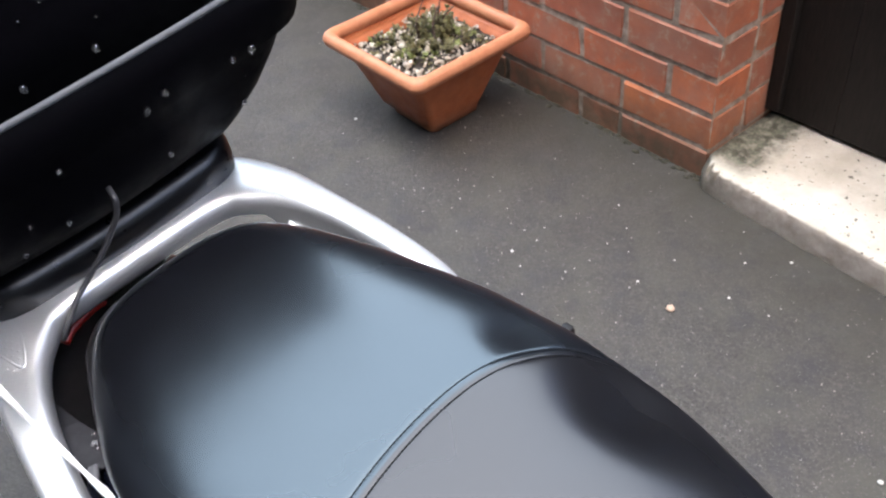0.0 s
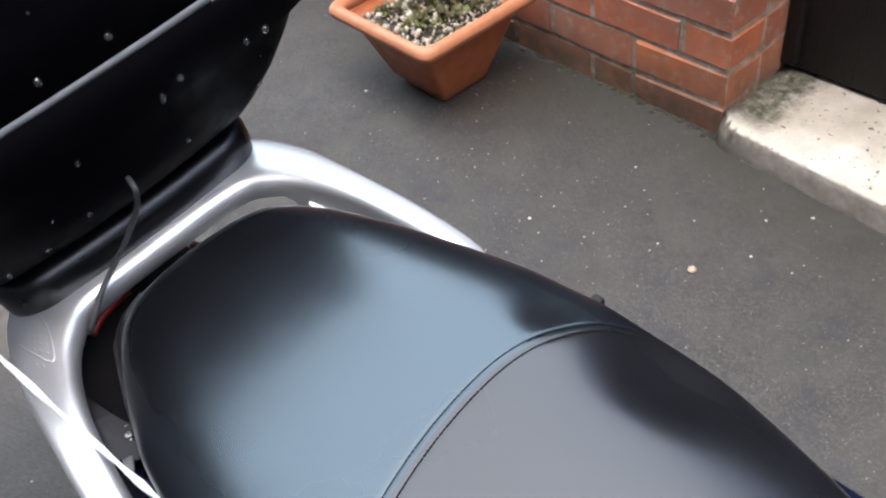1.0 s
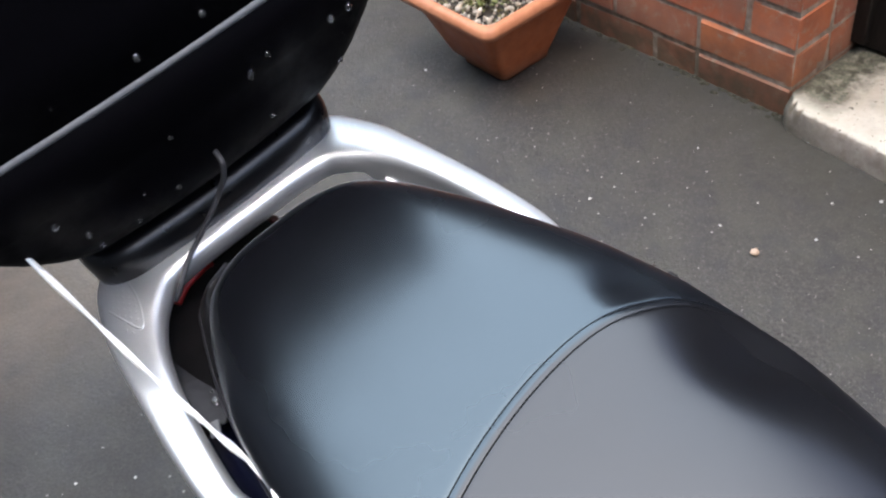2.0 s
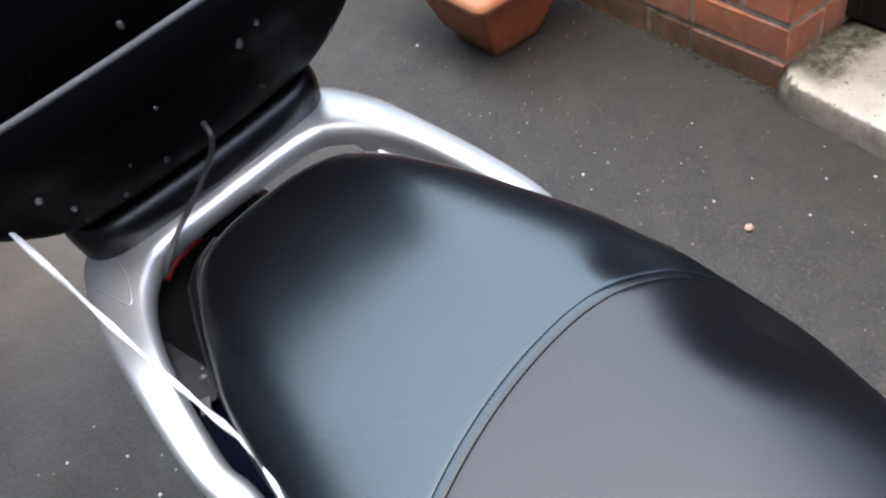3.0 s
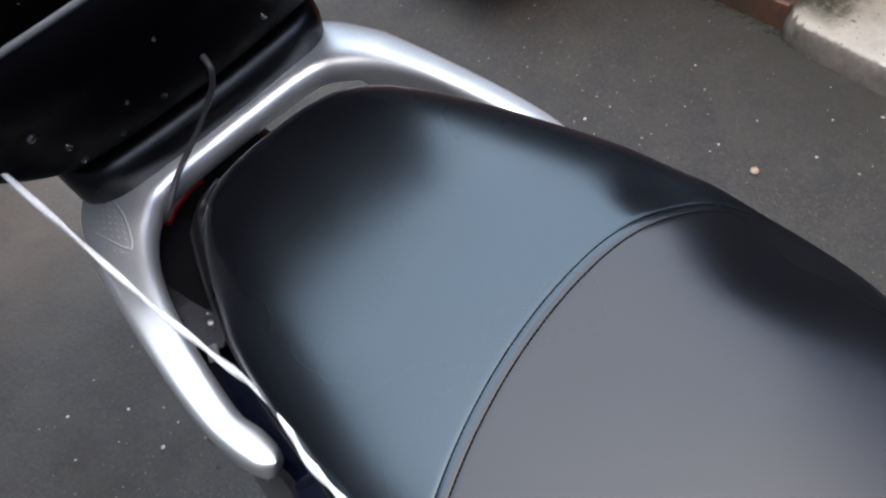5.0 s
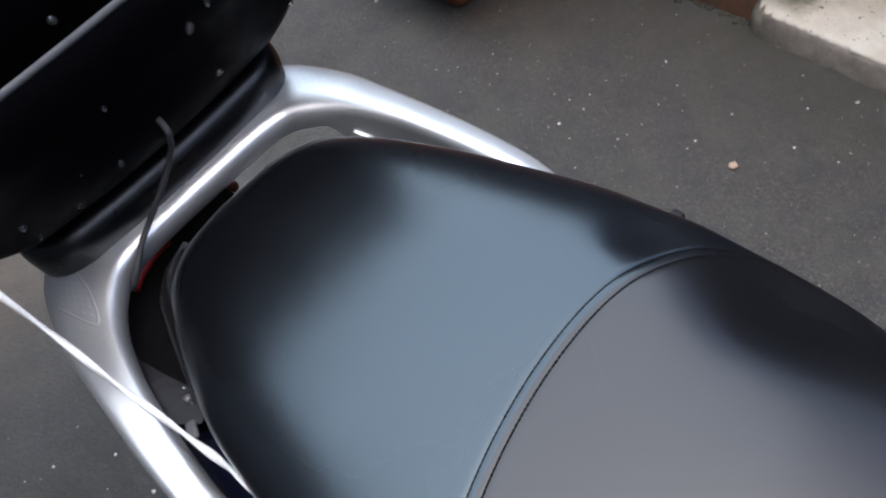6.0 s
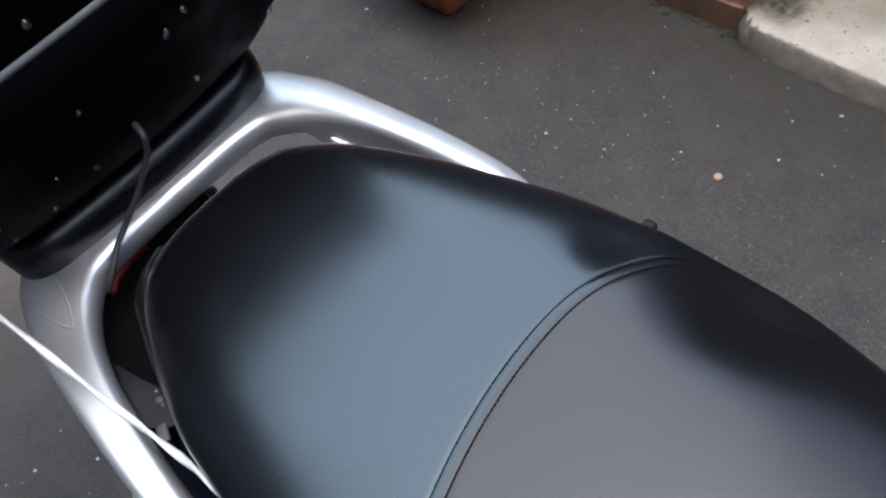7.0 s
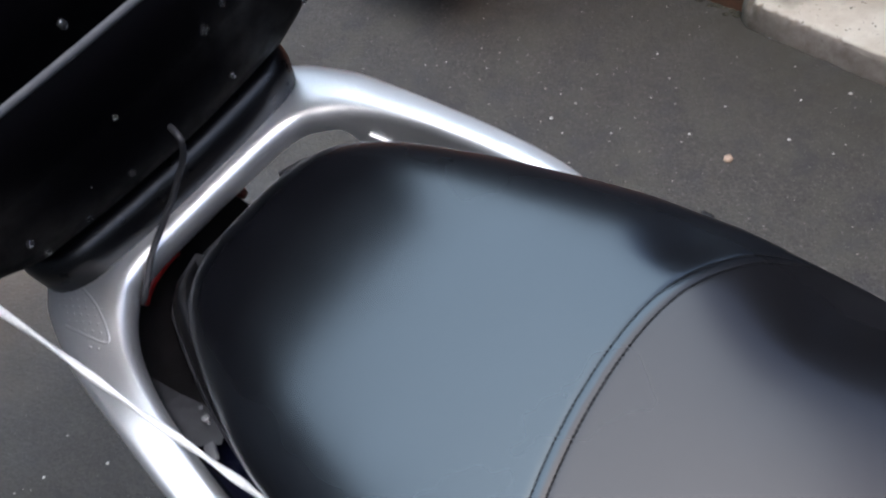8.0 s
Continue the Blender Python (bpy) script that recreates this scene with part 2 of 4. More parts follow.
GRIT = make_grit_stone()
ASPHALT, BRICK, MORTAR, STEP, TERRA = make_asphalt(), make_brick(), make_mortar(), make_step_paint(), make_terracotta("terracotta_plastic", (0.33, 0.086, 0.030), (0.45, 0.135, 0.048))
TERRA_RIM = make_terracotta("sun_faded_terracotta", (0.43, 0.155, 0.072), (0.54, 0.225, 0.115))
# Specular tints put the blue of the sky, and a warmer grey, into the reflections.
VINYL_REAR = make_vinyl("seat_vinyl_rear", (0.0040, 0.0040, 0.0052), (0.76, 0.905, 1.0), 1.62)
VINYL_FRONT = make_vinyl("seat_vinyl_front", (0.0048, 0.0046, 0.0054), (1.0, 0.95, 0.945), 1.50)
SILVER, WATER, CHIPS, PLANK = make_silver(), make_water(), make_pebbles(), make_plank()
BOX = plain("black_moulded_plastic", (0.0024, 0.0022, 0.0030), 0.5, 0, 300, 0.2, 0.0, 0.02)
FOOT = plain("black_satin_plastic", (0.002, 0.002, 0.003), 0.32, 0, 300, 0.2, 0.0, 0.5)
TRIM = plain("grey_trim", (0.13, 0.133, 0.143), 0.6, 0, 200, 0.1, 0.04)
NAVY = plain("navy_paint", (0.004, 0.005, 0.015), 0.16, 0.0, 150, 0.1, 0.02)
BLACK = plain("black_plastic", (0.006, 0.0055, 0.0065), 0.55, 0, 200, 0.2, 0.1, 0.25)
RUBBER = plain("tyre_rubber", (0.018, 0.018, 0.018), 0.8, 0, 90, 0.2, 0.2)
BRACKET = plain("dark_grey_plastic", (0.022, 0.022, 0.026), 0.35, 0, 200, 0.2, 0.05)
CABLE = plain("grey_cable", (0.045, 0.045, 0.05), 0.5, 0, 150, 0.15, 0.05)
CORD = plain("white_cord", (0.90, 0.89, 0.87), 0.5, 0, 500, 0.1, 0.3)
RED = plain("red_lens", (0.30, 0.011, 0.010), 0.35, 0, 200, 0.15, 0.02)
REFLECTOR = plain("dark_red_lens", (0.13, 0.016, 0.010), 0.35, 0, 200, 0.15, 0.02)
THREAD = plain("black_thread", (0.006, 0.006, 0.007), 0.9, 0, 600, 0.2, 0.2, 0.05)
SOIL = plain("dark_compost", (0.035, 0.026, 0.018), 0.95, 0, 120, 0.5, 0.9)
LEAF = plain("moss_leaf", (0.15, 0.165, 0.045), 0.6, 0, 160, 0.5, 0.2)
LEAF_DARK = plain("dark_leaf", (0.115, 0.098, 0.036), 0.6, 0, 160, 0.5, 0.2)
STEM = plain("woody_stem", (0.10, 0.065, 0.05), 0.8, 0, 90, 0.3, 0.4)
RENDER_WALL = plain("grey_render", (0.11, 0.105, 0.10), 0.9, 0, 12, 0.15, 0.3)
# For unseen walls only: coloured dark so that the seat edge reflects dark.
DARK_WALL = plain("unseen_dark_wall", (0.043, 0.041, 0.043), 0.9, 0, 9, 0.3, 0.4)
GRANITE = plain("grey_grit", (0.33, 0.315, 0.29), 0.85, 0, 150, 0.4, 0.3)


# ---------------------------------------------------------------- mesh helpers
def mesh_of(name, bm, material, smooth=True):
    me = bpy.data.meshes.new(name)
    bmesh.ops.recalc_face_normals(bm, faces=bm.faces)
    bm.to_mesh(me)
    bm.free()
    me.materials.append(material)
    if smooth:
        me.polygons.foreach_set("use_smooth", [True] * len(me.polygons))
    return me


def part(name, bm, material, parent=None, label="", smooth=True, m=None):
    ob = new(name, mesh_of(name, bm, material, smooth))
    if parent is not None:
        ob.parent = parent
    if m is not None:
        ob.matrix_basis = m
    if label:
        tagged(ob, label)
    return ob


def box(sx, sy, sz, bevel=0.0, segs=2, at=(0, 0, 0)):
    bm = bmesh.new()
    bmesh.ops.create_cube(bm, size=1)
    bmesh.ops.scale(bm, vec=(sx, sy, sz), verts=bm.verts)
    if bevel:
        bmesh.ops.bevel(bm, geom=bm.edges[:], offset=bevel, segments=segs, affect="EDGES", profile=0.5)
    bmesh.ops.translate(bm, vec=at, verts=bm.verts)
    return bm


def cylinder(r, depth, segs=24, r2=None, m=None):
    bm = bmesh.new()
    bmesh.ops.create_cone(bm, cap_ends=True, segments=segs, radius1=r, radius2=r if r2 is None else r2, depth=depth)
    if m is not None:
        bmesh.ops.transform(bm, matrix=m, verts=bm.verts)
    return bm


def spline(points, n):
    """Catmull-Rom through the points, n samples a span."""
    p = [Vector(q) for q in points]
    p = [2 * p[0] - p[1]] + p + [2 * p[-1] - p[-2]]
    out = []
    for i in range(1, len(p) - 2):
        for k in range(n):
            t = k / n
            a, b, c, d = p[i - 1:i + 3]
            out.append(0.5 * (2 * b + (c - a) * t + (2 * a - 5 * b + 4 * c - d) * t * t + (3 * b - a - 3 * c + d) * t ** 3))
    return out + [p[-2]]


def curve1(pairs):
    """A smooth function through (x, value) pairs."""
    xs, ys = [a for a, _ in pairs], [b for _, b in pairs]

    def f(x):
        x = min(max(x, xs[0]), xs[-1])
        i = max(j for j in range(len(xs) - 1) if xs[j] <= x)
        t = (x - xs[i]) / (xs[i + 1] - xs[i])

        def slope(j):
            j0, j1 = max(j - 1, 0), min(j + 1, len(xs) - 1)
            return (ys[j1] - ys[j0]) / (xs[j1] - xs[j0])
        h = xs[i + 1] - xs[i]
        return ((2 * t ** 3 - 3 * t * t + 1) * ys[i] + (t ** 3 - 2 * t * t + t) * h * slope(i)
                + (3 * t * t - 2 * t ** 3) * ys[i + 1] + (t ** 3 - t * t) * h * slope(i + 1))
    return f


def loft(rings, closed=True, caps=True):
    bm = bmesh.new()
    vs = [[bm.verts.new(p) for p in r] for r in rings]
    n = len(rings[0])
    for a, b in zip(vs, vs[1:]):
        for i in range(n if closed else n - 1):
            j = (i + 1) % n
            bm.faces.new((a[i], a[j], b[j], b[i]))
    if caps and closed:
        if caps != "last":
            bm.faces.new(vs[0][::-1])
        if caps != "first":
            bm.faces.new(vs[-1])
    return bm


def tube(points, radius, segs=10, n=8, flat=1.0, twist=0.0):
    pts = spline(points, n)
    rings, side = [], None
    for i, p in enumerate(pts):
        d = (pts[min(i + 1, len(pts) - 1)] - pts[max(i - 1, 0)]).normalized()
        if side is None:
            side = d.cross(Vector((0, 0, 1)))
            if side.length < 1e-3:
                side = d.cross(Vector((1, 0, 0)))
        side = (side - d * side.dot(d)).normalized()
        up = d.cross(side)
        r = radius(i / (len(pts) - 1)) if callable(radius) else radius
        tw = twist * i / (len(pts) - 1)
        rings.append([p + (side * math.cos(tw) + up * math.sin(tw)) * math.cos(a) * r + (up * math.cos(tw) - side * math.sin(tw)) * math.sin(a) * r * flat
                      for a in (2 * math.pi * k / segs for k in range(segs))])
    return loft(rings)


# ---------------------------------------------------------------- setting
def make_ground():
    bm = bmesh.new()
    xs = sorted({-60, -25, -10, -5, 5, 10, 25, 60, *[x * 0.25 for x in range(-12, 13)]})
    ys = sorted({-60, -25, -10, -5, 0.3, 3, 10, 25, 60, *[-y * 0.25 for y in range(0, 13)]})
    grid = [[bm.verts.new((x, y, 0.004 * (noise.noise((x * 1.3, y * 1.3, 0.3))) * (1 if y < -0.1 and abs(x) < 3 else 0))) for x in xs] for y in ys]
    for a, b in zip(grid, grid[1:]):
        for i in range(len(xs) - 1):
            bm.faces.new((a[i], a[i + 1], b[i + 1], b[i]))
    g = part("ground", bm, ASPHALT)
    tagged(g, "dark grey worn asphalt yard with brown silt and moss", "ground", kind="structure")


make_ground()

COURSE, PITCH, JOINT, Z0 = 0.0825, 0.236, 0.010, 0.066 - 0.0825
DEPTH = 0.228


def brick_meshes():
    out = {}
    for kind, length in (("stretcher", PITCH - JOINT), ("header", 0.108)):
        for v in range(4):
            bm = box(length, 0.108, COURSE - JOINT + 0.001, 0.0045, 1)
            rng = random.Random(v * 7 + (kind == "header"))
            for vert in bm.verts:
                vert.co += Vector([rng.uniform(-0.0027, 0.0027) for _ in range(3)])
            out[kind, v] = mesh_of("brick", bm, BRICK, smooth=False)
    return out


BRICKS = brick_meshes()


def lay_brick(parent, kind, v, m):
    ob = new("brick", BRICKS[kind, v])
    ob.parent = parent
    ob.matrix_basis = m
    return ob


def make_house_wall():
    core = box(1.75, DEPTH - 0.005, 0.80, at=(-0.875 - 0.0025, DEPTH / 2, 0.326))
    wall = part("wall_north", core, MORTAR, smooth=False)
    tagged(wall, "red brick yard wall with pale lime mortar joints", "wall", kind="structure")
    # Upper and outer walls are unseen; their dark colour shapes the seat reflections.
    upper = part("wall_north_upper", box(1.75, DEPTH, 1.30, at=(-0.878, DEPTH / 2, 1.376)), DARK_WALL, smooth=False)
    tagged(upper, "unseen upper part of the yard wall, darkened for the seat reflection", "wall", kind="structure")
    more = part("wall_north_far", box(6.0, DEPTH, 2.05, at=(-4.76, DEPTH / 2, 0.95)), DARK_WALL, smooth=False)
    tagged(more, "unseen yard wall running on, darkened for the seat reflection", "wall", kind="structure")
    far = part("wall_beyond_door", box(4.0, DEPTH, 2.1, at=(3.0, DEPTH / 2, 1.0)), DARK_WALL, smooth=False)
    tagged(far, "unseen wall beyond the doorway, coloured dark for reflections", "wall", kind="structure")
    return wall


WALL = make_house_wall()


def make_step():
    """A low cast step, its front arris chipped and its wall-side corner worn round."""
    rings = []
    top = 0.060
    for k in range(221):
        x = 0.001 + 1.0 * (k / 220) ** 1.25
        rough = noise.noise((x * 26, 0, 0)) + 0.7 * noise.noise((x * 70, 3, 1))
        chip = max(0.0, rough - 0.2) * 0.010 + 0.003 * max(0.0, noise.noise((x * 110, 9, 2))) + 0.002 * max(0.0, noise.noise((x * 260, 4, 7)))
        worn = max(0.0, 1 - x / 0.032)
        chip += 0.010 * worn * worn + 0.004 * max(0.0, 1 - x / 0.13) * (0.5 + rough)
        chip += 0.011 * max(0.0, noise.noise((x * 95, 2, 5)) + 0.1) * max(0.0, 1 - x / 0.16)
        chip = max(0.0, chip)
        yf = -0.034 - 0.057 * x + 0.018 * worn * worn

        def bumpy(y, z, a=0.0012):
            return a * (noise.noise((x * 18, y * 18, z * 18)) + 0.5 * noise.noise((x * 60, y * 60, z * 60)))
        ring = [(x, yf + 0.004, -0.03), (x, yf + bumpy(0, 0, 0.003), 0.0), (x, yf + bumpy(0, 1, 0.003), 0.016), (x, yf + bumpy(0, 2, 0.003), 0.030), (x, yf + 0.3 * chip, 0.043 - 0.3 * chip), (x, yf + 0.7 * chip + 0.0005, top - 0.0045 - 0.9 * chip), (x, yf + 1.1 * chip + 0.002, top - 0.0015 - 0.6 * chip), (x, yf + 1.6 * chip + 0.005, top - 0.0003 * (1 + chip * 200))]
        for q in (0.03, 0.06, 0.10, 0.15, 0.20, 0.26, 0.32, 0.40, 0.48, 0.58, 0.68, 0.80, 0.90, 1.0):
            y = yf + 0.012 + 0.29 * q
            ring.append((x, y, top + bumpy(y, 0, 0.0016)))
        ring.append((x, yf + 0.302, -0.03))
        rings.append(ring)
    s = part("door_step", loft(rings), STEP, smooth=True)
    tagged(s, "cream painted concrete door step, chipped and mossy", "step", kind="structure")


make_step()


def make_door():
    d = new("door_1")
    d.location = (0, 0, 0)
    tagged(d, "dark painted boarded door shut behind the step", "door", kind="structure")
    y = 0.205
    for i in range(7):
        part("board", box(0.138, 0.030, 1.95, 0.0012, 1, at=(0.078 + i * 0.1385, y + 0.015, 0.066 + 0.98)), PLANK, d, smooth=False)
    part("door_frame", box(0.030, 0.02, 2.0, 0.002, 1, at=(0.0165, y - 0.012, 1.085)), PLANK, d, smooth=False)
    part("backing", box(1.12, 0.02, 2.05, at=(0.5, y + 0.043, 1.08)), PLANK, d, smooth=False)


make_door()


def make_end_wall():
    # Unseen wall, added to keep sky light off the front of the top box.
    w = part("wall_east", box(0.2, 2.69, 2.4, at=(3.2, -1.35, 1.2)), RENDER_WALL, smooth=False)
    tagged(w, "unseen plain grey wall added to close and darken the yard", "wall", kind="structure")


make_end_wall()


def make_side_wall():
    # Added out of view, to block light from the ground left of the scooter.
    w = part("wall_west", box(0.2, 1.45, 2.5, at=(-1.75, -1.973, 1.25)), RENDER_WALL, smooth=False)
    tagged(w, "unseen plain grey wall added to shade the left ground", "wall", kind="structure")


make_side_wall()


def make_far_wall():
    # Unseen tall blocker behind the camera: darkens the seat shoulder and the near ground.
    w = part("wall_south", box(16, 0.2, 4.8, at=(0, -2.8, 2.4)), RENDER_WALL, smooth=False)
    tagged(w, "unseen plain tall wall added across the yard to block the sky", "wall", kind="structure")


make_far_wall()


# ---------------------------------------------------------------- planter
def rounded_square(half, r, z, n=6):
    pts = []
    for cx, cy, a0 in ((1, 1, 0), (-1, 1, 90), (-1, -1, 180), (1, -1, 270)):
        for k in range(n + 1):
            a = radians(a0 + 90 * k / n)
            pts.append((cx * (half - r) + r * math.cos(a), cy * (half - r) + r * math.sin(a), z))
    return pts


PL = pose(-0.628, -0.205, 0, 0, 0, 0)
PT, PB, PH = 0.173, 0.072, 0.208


def make_planter():
    root = new("planter")
    root.matrix_basis = PL
    tagged(root, "square terracotta-coloured plastic planter with thick rolled rim", "planter")
    prof = [(PB - 0.010, 0.0), (PB, 0.004), (PB + 0.002, 0.016), (PB + 0.062, PH - 0.050), (PB + 0.068, PH - 0.040), (PT - 0.016, PH - 0.030)]
    rings = [[(a + 0.018 * (1 - c / PH), b - 0.004 * (1 - c / PH), c) for a, b, c in rounded_square(h, 0.014 + 0.022 * z / PH, z)] for h, z in prof]
    inner = [(PT - 0.022, PH - 0.028), (PB + 0.065, PH - 0.05), (PB + 0.02, 0.03)]
    rings += [rounded_square(h, 0.030, z) for h, z in inner]
    part("pot", loft(rings), TERRA, root)
    rim = []
    for k in range(14):
        a = 2 * math.pi * k / 14
        rim.append(rounded_square(PT - 0.013 + 0.0135 * math.cos(a), 0.026, PH - 0.016 + 0.017 * math.sin(a)))
    rim.append(rim[0])
    part("rim", loft(rim, caps=False), TERRA_RIM, root, "thick rounded terracotta rim")
    return root


make_planter()


def make_soil():
    bm = bmesh.new()
    n = 26
    h = PB + 0.061
    grid = [[bm.verts.new(((i / n * 2 - 1) * h, (j / n * 2 - 1) * h, PH - 0.052 + 0.018 * noise.noise((i * 0.35, j * 0.35, 1)) + 0.006 * noise.noise((i, j, 5)))) for i in range(n + 1)] for j in range(n + 1)]
    for a, b in zip(grid, grid[1:]):
        for i in range(n):
            bm.faces.new((a[i], a[i + 1], b[i + 1], b[i]))
    s = part("compost", bm, SOIL, m=PL)
    tagged(s, "dark damp compost filling the planter", "soil", kind="stuff")
    rng = random.Random(4)
    bm = bmesh.new()
    for n in range(900):
        x, y = rng.uniform(-h, h) * 0.97, rng.uniform(-h, h) * 0.97
        r = rng.uniform(0.0022, 0.0046)
        if n < 46:
            # larger pale pebbles, most of them towards the open side
            x, y, r = min(h * 0.93, abs(rng.gauss(0, 0.10)) - 0.05), -h * 0.93 + abs(rng.gauss(0, 0.07)), rng.uniform(0.0055, 0.0088)
            if n % 3 == 0:
                x, y = -h * 0.9 + abs(rng.gauss(0, 0.03)), rng.uniform(-h, 0.02)
            x = max(-h * 0.93, x)
        elif noise.noise((x * 14, y * 14, 2)) < -0.05 and rng.random() < 0.75:
            continue
        m = Matrix.Translation((x, y, PH - 0.044 + 0.014 * noise.noise((x * 45, y * 45, 1)) + r * 0.3)) @ Euler([rng.uniform(0, 6) for _ in range(3)]).to_matrix().to_4x4() @ Matrix.Diagonal((r * rng.uniform(0.9, 1.5), r, r * rng.uniform(0.55, 0.9), 1))
        bmesh.ops.create_icosphere(bm, subdivisions=1, radius=1, matrix=m)
    g = part("gravel", bm, CHIPS, m=PL)
    tagged(g, "grey and pale gravel scattered over the compost", "gravel", kind="stuff")


make_soil()


def leaf_clump(bm, rng, x, y, z, count, size, spread):
    for _ in range(count):
        a, tilt = rng.uniform(0, 6.28), rng.uniform(0.2, 1.3)
        L, w = size * rng.uniform(0.6, 1.3), size * rng.uniform(0.25, 0.4)
        m = Matrix.Translation((x + rng.uniform(-spread, spread), y + rng.uniform(-spread, spread), z)) @ Euler((0, -tilt, a)).to_matrix().to_4x4()
        p = [(0, -w * 0.3, 0), (L * 0.5, -w, 0.0), (L, 0, -0.1 * L), (L * 0.5, w, 0.0), (0, w * 0.3, 0)]
        vs = [bm.verts.new(m @ Vector(q)) for q in p]
        mid = bm.verts.new(m @ Vector((L * 0.5, 0, L * 0.12)))
        for i in range(5):
            bm.faces.new((vs[i], vs[(i + 1) % 5], mid))


def make_plants():
    rng = random.Random(11)
    z = PH - 0.045
    root = new("low_plant")
    root.matrix_basis = PL
    tagged(root, "straggly low green and brown plant in the planter", "plant")
    # leafy shoots standing in the middle and at the back
    bm = bmesh.new()
    for _ in range(34):
        x, y = rng.gauss(-0.015, 0.035), rng.gauss(0.03, 0.042)
        if abs(x) > 0.105 or abs(y) > 0.105:
            continue
        tall = rng.uniform(0.02, 0.075) * max(0.35, 1 - 6 * math.hypot(x + 0.015, y - 0.04))
        lean_x, lean_y = rng.uniform(-0.25, 0.25), rng.uniform(-0.25, 0.25)
        for j in range(5):
            z1 = tall * j / 4
            leaf_clump(bm, rng, x + lean_x * z1, y + lean_y * z1, z + z1, 6, 0.015 - 0.001 * j, 0.005)
    part("foliage", bm, LEAF_DARK, root, "dull olive green shoots")
    bm = bmesh.new()
    for _ in range(26):
        x, y = rng.uniform(-0.11, 0.06), rng.uniform(-0.09, 0.11)
        leaf_clump(bm, rng, x, y, z + rng.uniform(0.0, 0.012), 8, 0.013, 0.008)
    tagged(part("fresh_shoots", bm, LEAF, root, "fresh green leaves"), kind="stuff")
    bm = bmesh.new()
    for _ in range(70):
        x, y = rng.uniform(-0.125, 0.125), rng.uniform(-0.125, 0.125)
        leaf_clump(bm, rng, x, y, z - 0.004, 7, 0.009, 0.010)
    tagged(part("moss", bm, LEAF_DARK, root, "dark moss tufts"), kind="stuff")
    for k in range(4):
        a, r = rng.uniform(0, 6.28), rng.uniform(0.0, 0.05)
        x, y = r * math.cos(a), 0.03 + r * math.sin(a)
        pts = [(x, y, z - 0.01), (x + rng.uniform(-0.015, 0.015), y + rng.uniform(-0.01, 0.02), z + 0.04), (x + rng.uniform(-0.03, 0.03), y + rng.uniform(-0.01, 0.05), z + rng.uniform(0.07, 0.11))]
        part("stem", tube(pts, lambda s: 0.0035 * (1 - 0.6 * s), 6, 5), STEM, root)


make_plants()


# ---------------------------------------------------------------- scooter
LEAN, YAW = 6.0, 2.0
BIKE = Matrix.Translation((0.45, -1.19, 0.775)) @ pose(0, 0, 0, 0, 0, YAW) @ pose(0, 0, 0, LEAN)
scooter = new("scooter")
scooter.matrix_basis = BIKE
tagged(scooter, "dark navy motor scooter with black vinyl dual seat, parked", "scooter")

REAR = -0.0845
# half width against the distance from the rear end
HALF = curve1([(math.sqrt(d), w) for d, w in ((0, 0.0), (0.006, 0.0325), (0.014, 0.0525), (0.027, 0.067), (0.042, 0.076), (0.0615, 0.085), (0.0815, 0.0925), (0.115, 0.1037), (0.15, 0.1115), (0.19, 0.119), (0.235, 0.1265), (0.29, 0.130), (0.325, 0.128), (0.37, 0.1185), (0.44, 0.1), (0.53, 0.09), (0.635, 0.08))])


def SEAT_W(x):
    return max(0.0004, HALF(math.sqrt(max(0.0, x - REAR))))


SEAT_T = curve1([(REAR, 0.010), (-0.076, 0.022), (-0.066, 0.033), (-0.048, 0.0415), (-0.022, 0.0455), (0.01, 0.0455), (0.06, 0.043), (0.12, 0.039), (0.16, 0.036), (0.24, 0.030), (0.35, 0.022), (0.55, 0.030)])
SEAT_E = curve1([(REAR, 0.004), (0.0, 0.008), (0.15, 0.006), (0.30, -0.004), (0.55, 0.0)])


def ramp_up(a, b, x):
    q = min(1.0, max(0.0, (x - a) / (b - a)))
    return q * q * (3 - 2 * q)


def shoulder(x, side):
    """The padding falls away more softly on the wall side just forward of the seam."""
    return 0.8 + 0.16 * ramp_up(0.10, 0.14, x) + 0.95 * ramp_up(0.150, 0.212, x) * (1 - 0.97 * ramp_up(0.205, 0.300, x)) if side > 0 else 0.74 - 0.19 * ramp_up(-0.05, 0.04, x) - 0.16 * ramp_up(0.03, 0.15, x)


def seat_shift(x):
    return 0.0045 * ramp_up(0.02, 0.12, x)


def seat_dent(x, y):
    """The seam draws the cover down a little, most at its wall-side end."""
    d = x - seam_x(y)
    groove = (0.00034 * math.exp(-((d + 0.0034) / 0.0013) ** 2) + 0.00022 * math.exp(-((d - 0.0030) / 0.0013) ** 2)) if -0.11 < y < 0.131 and abs(d) < 0.02 else 0.0
    return groove + 0.0030 * math.exp(-((x - 0.141) / 0.019) ** 2 - ((y - 0.103) / 0.018) ** 2) + 0.0038 * math.exp(-((x - 0.215) / 0.029) ** 2 - ((y - 0.110) / 0.021) ** 2)


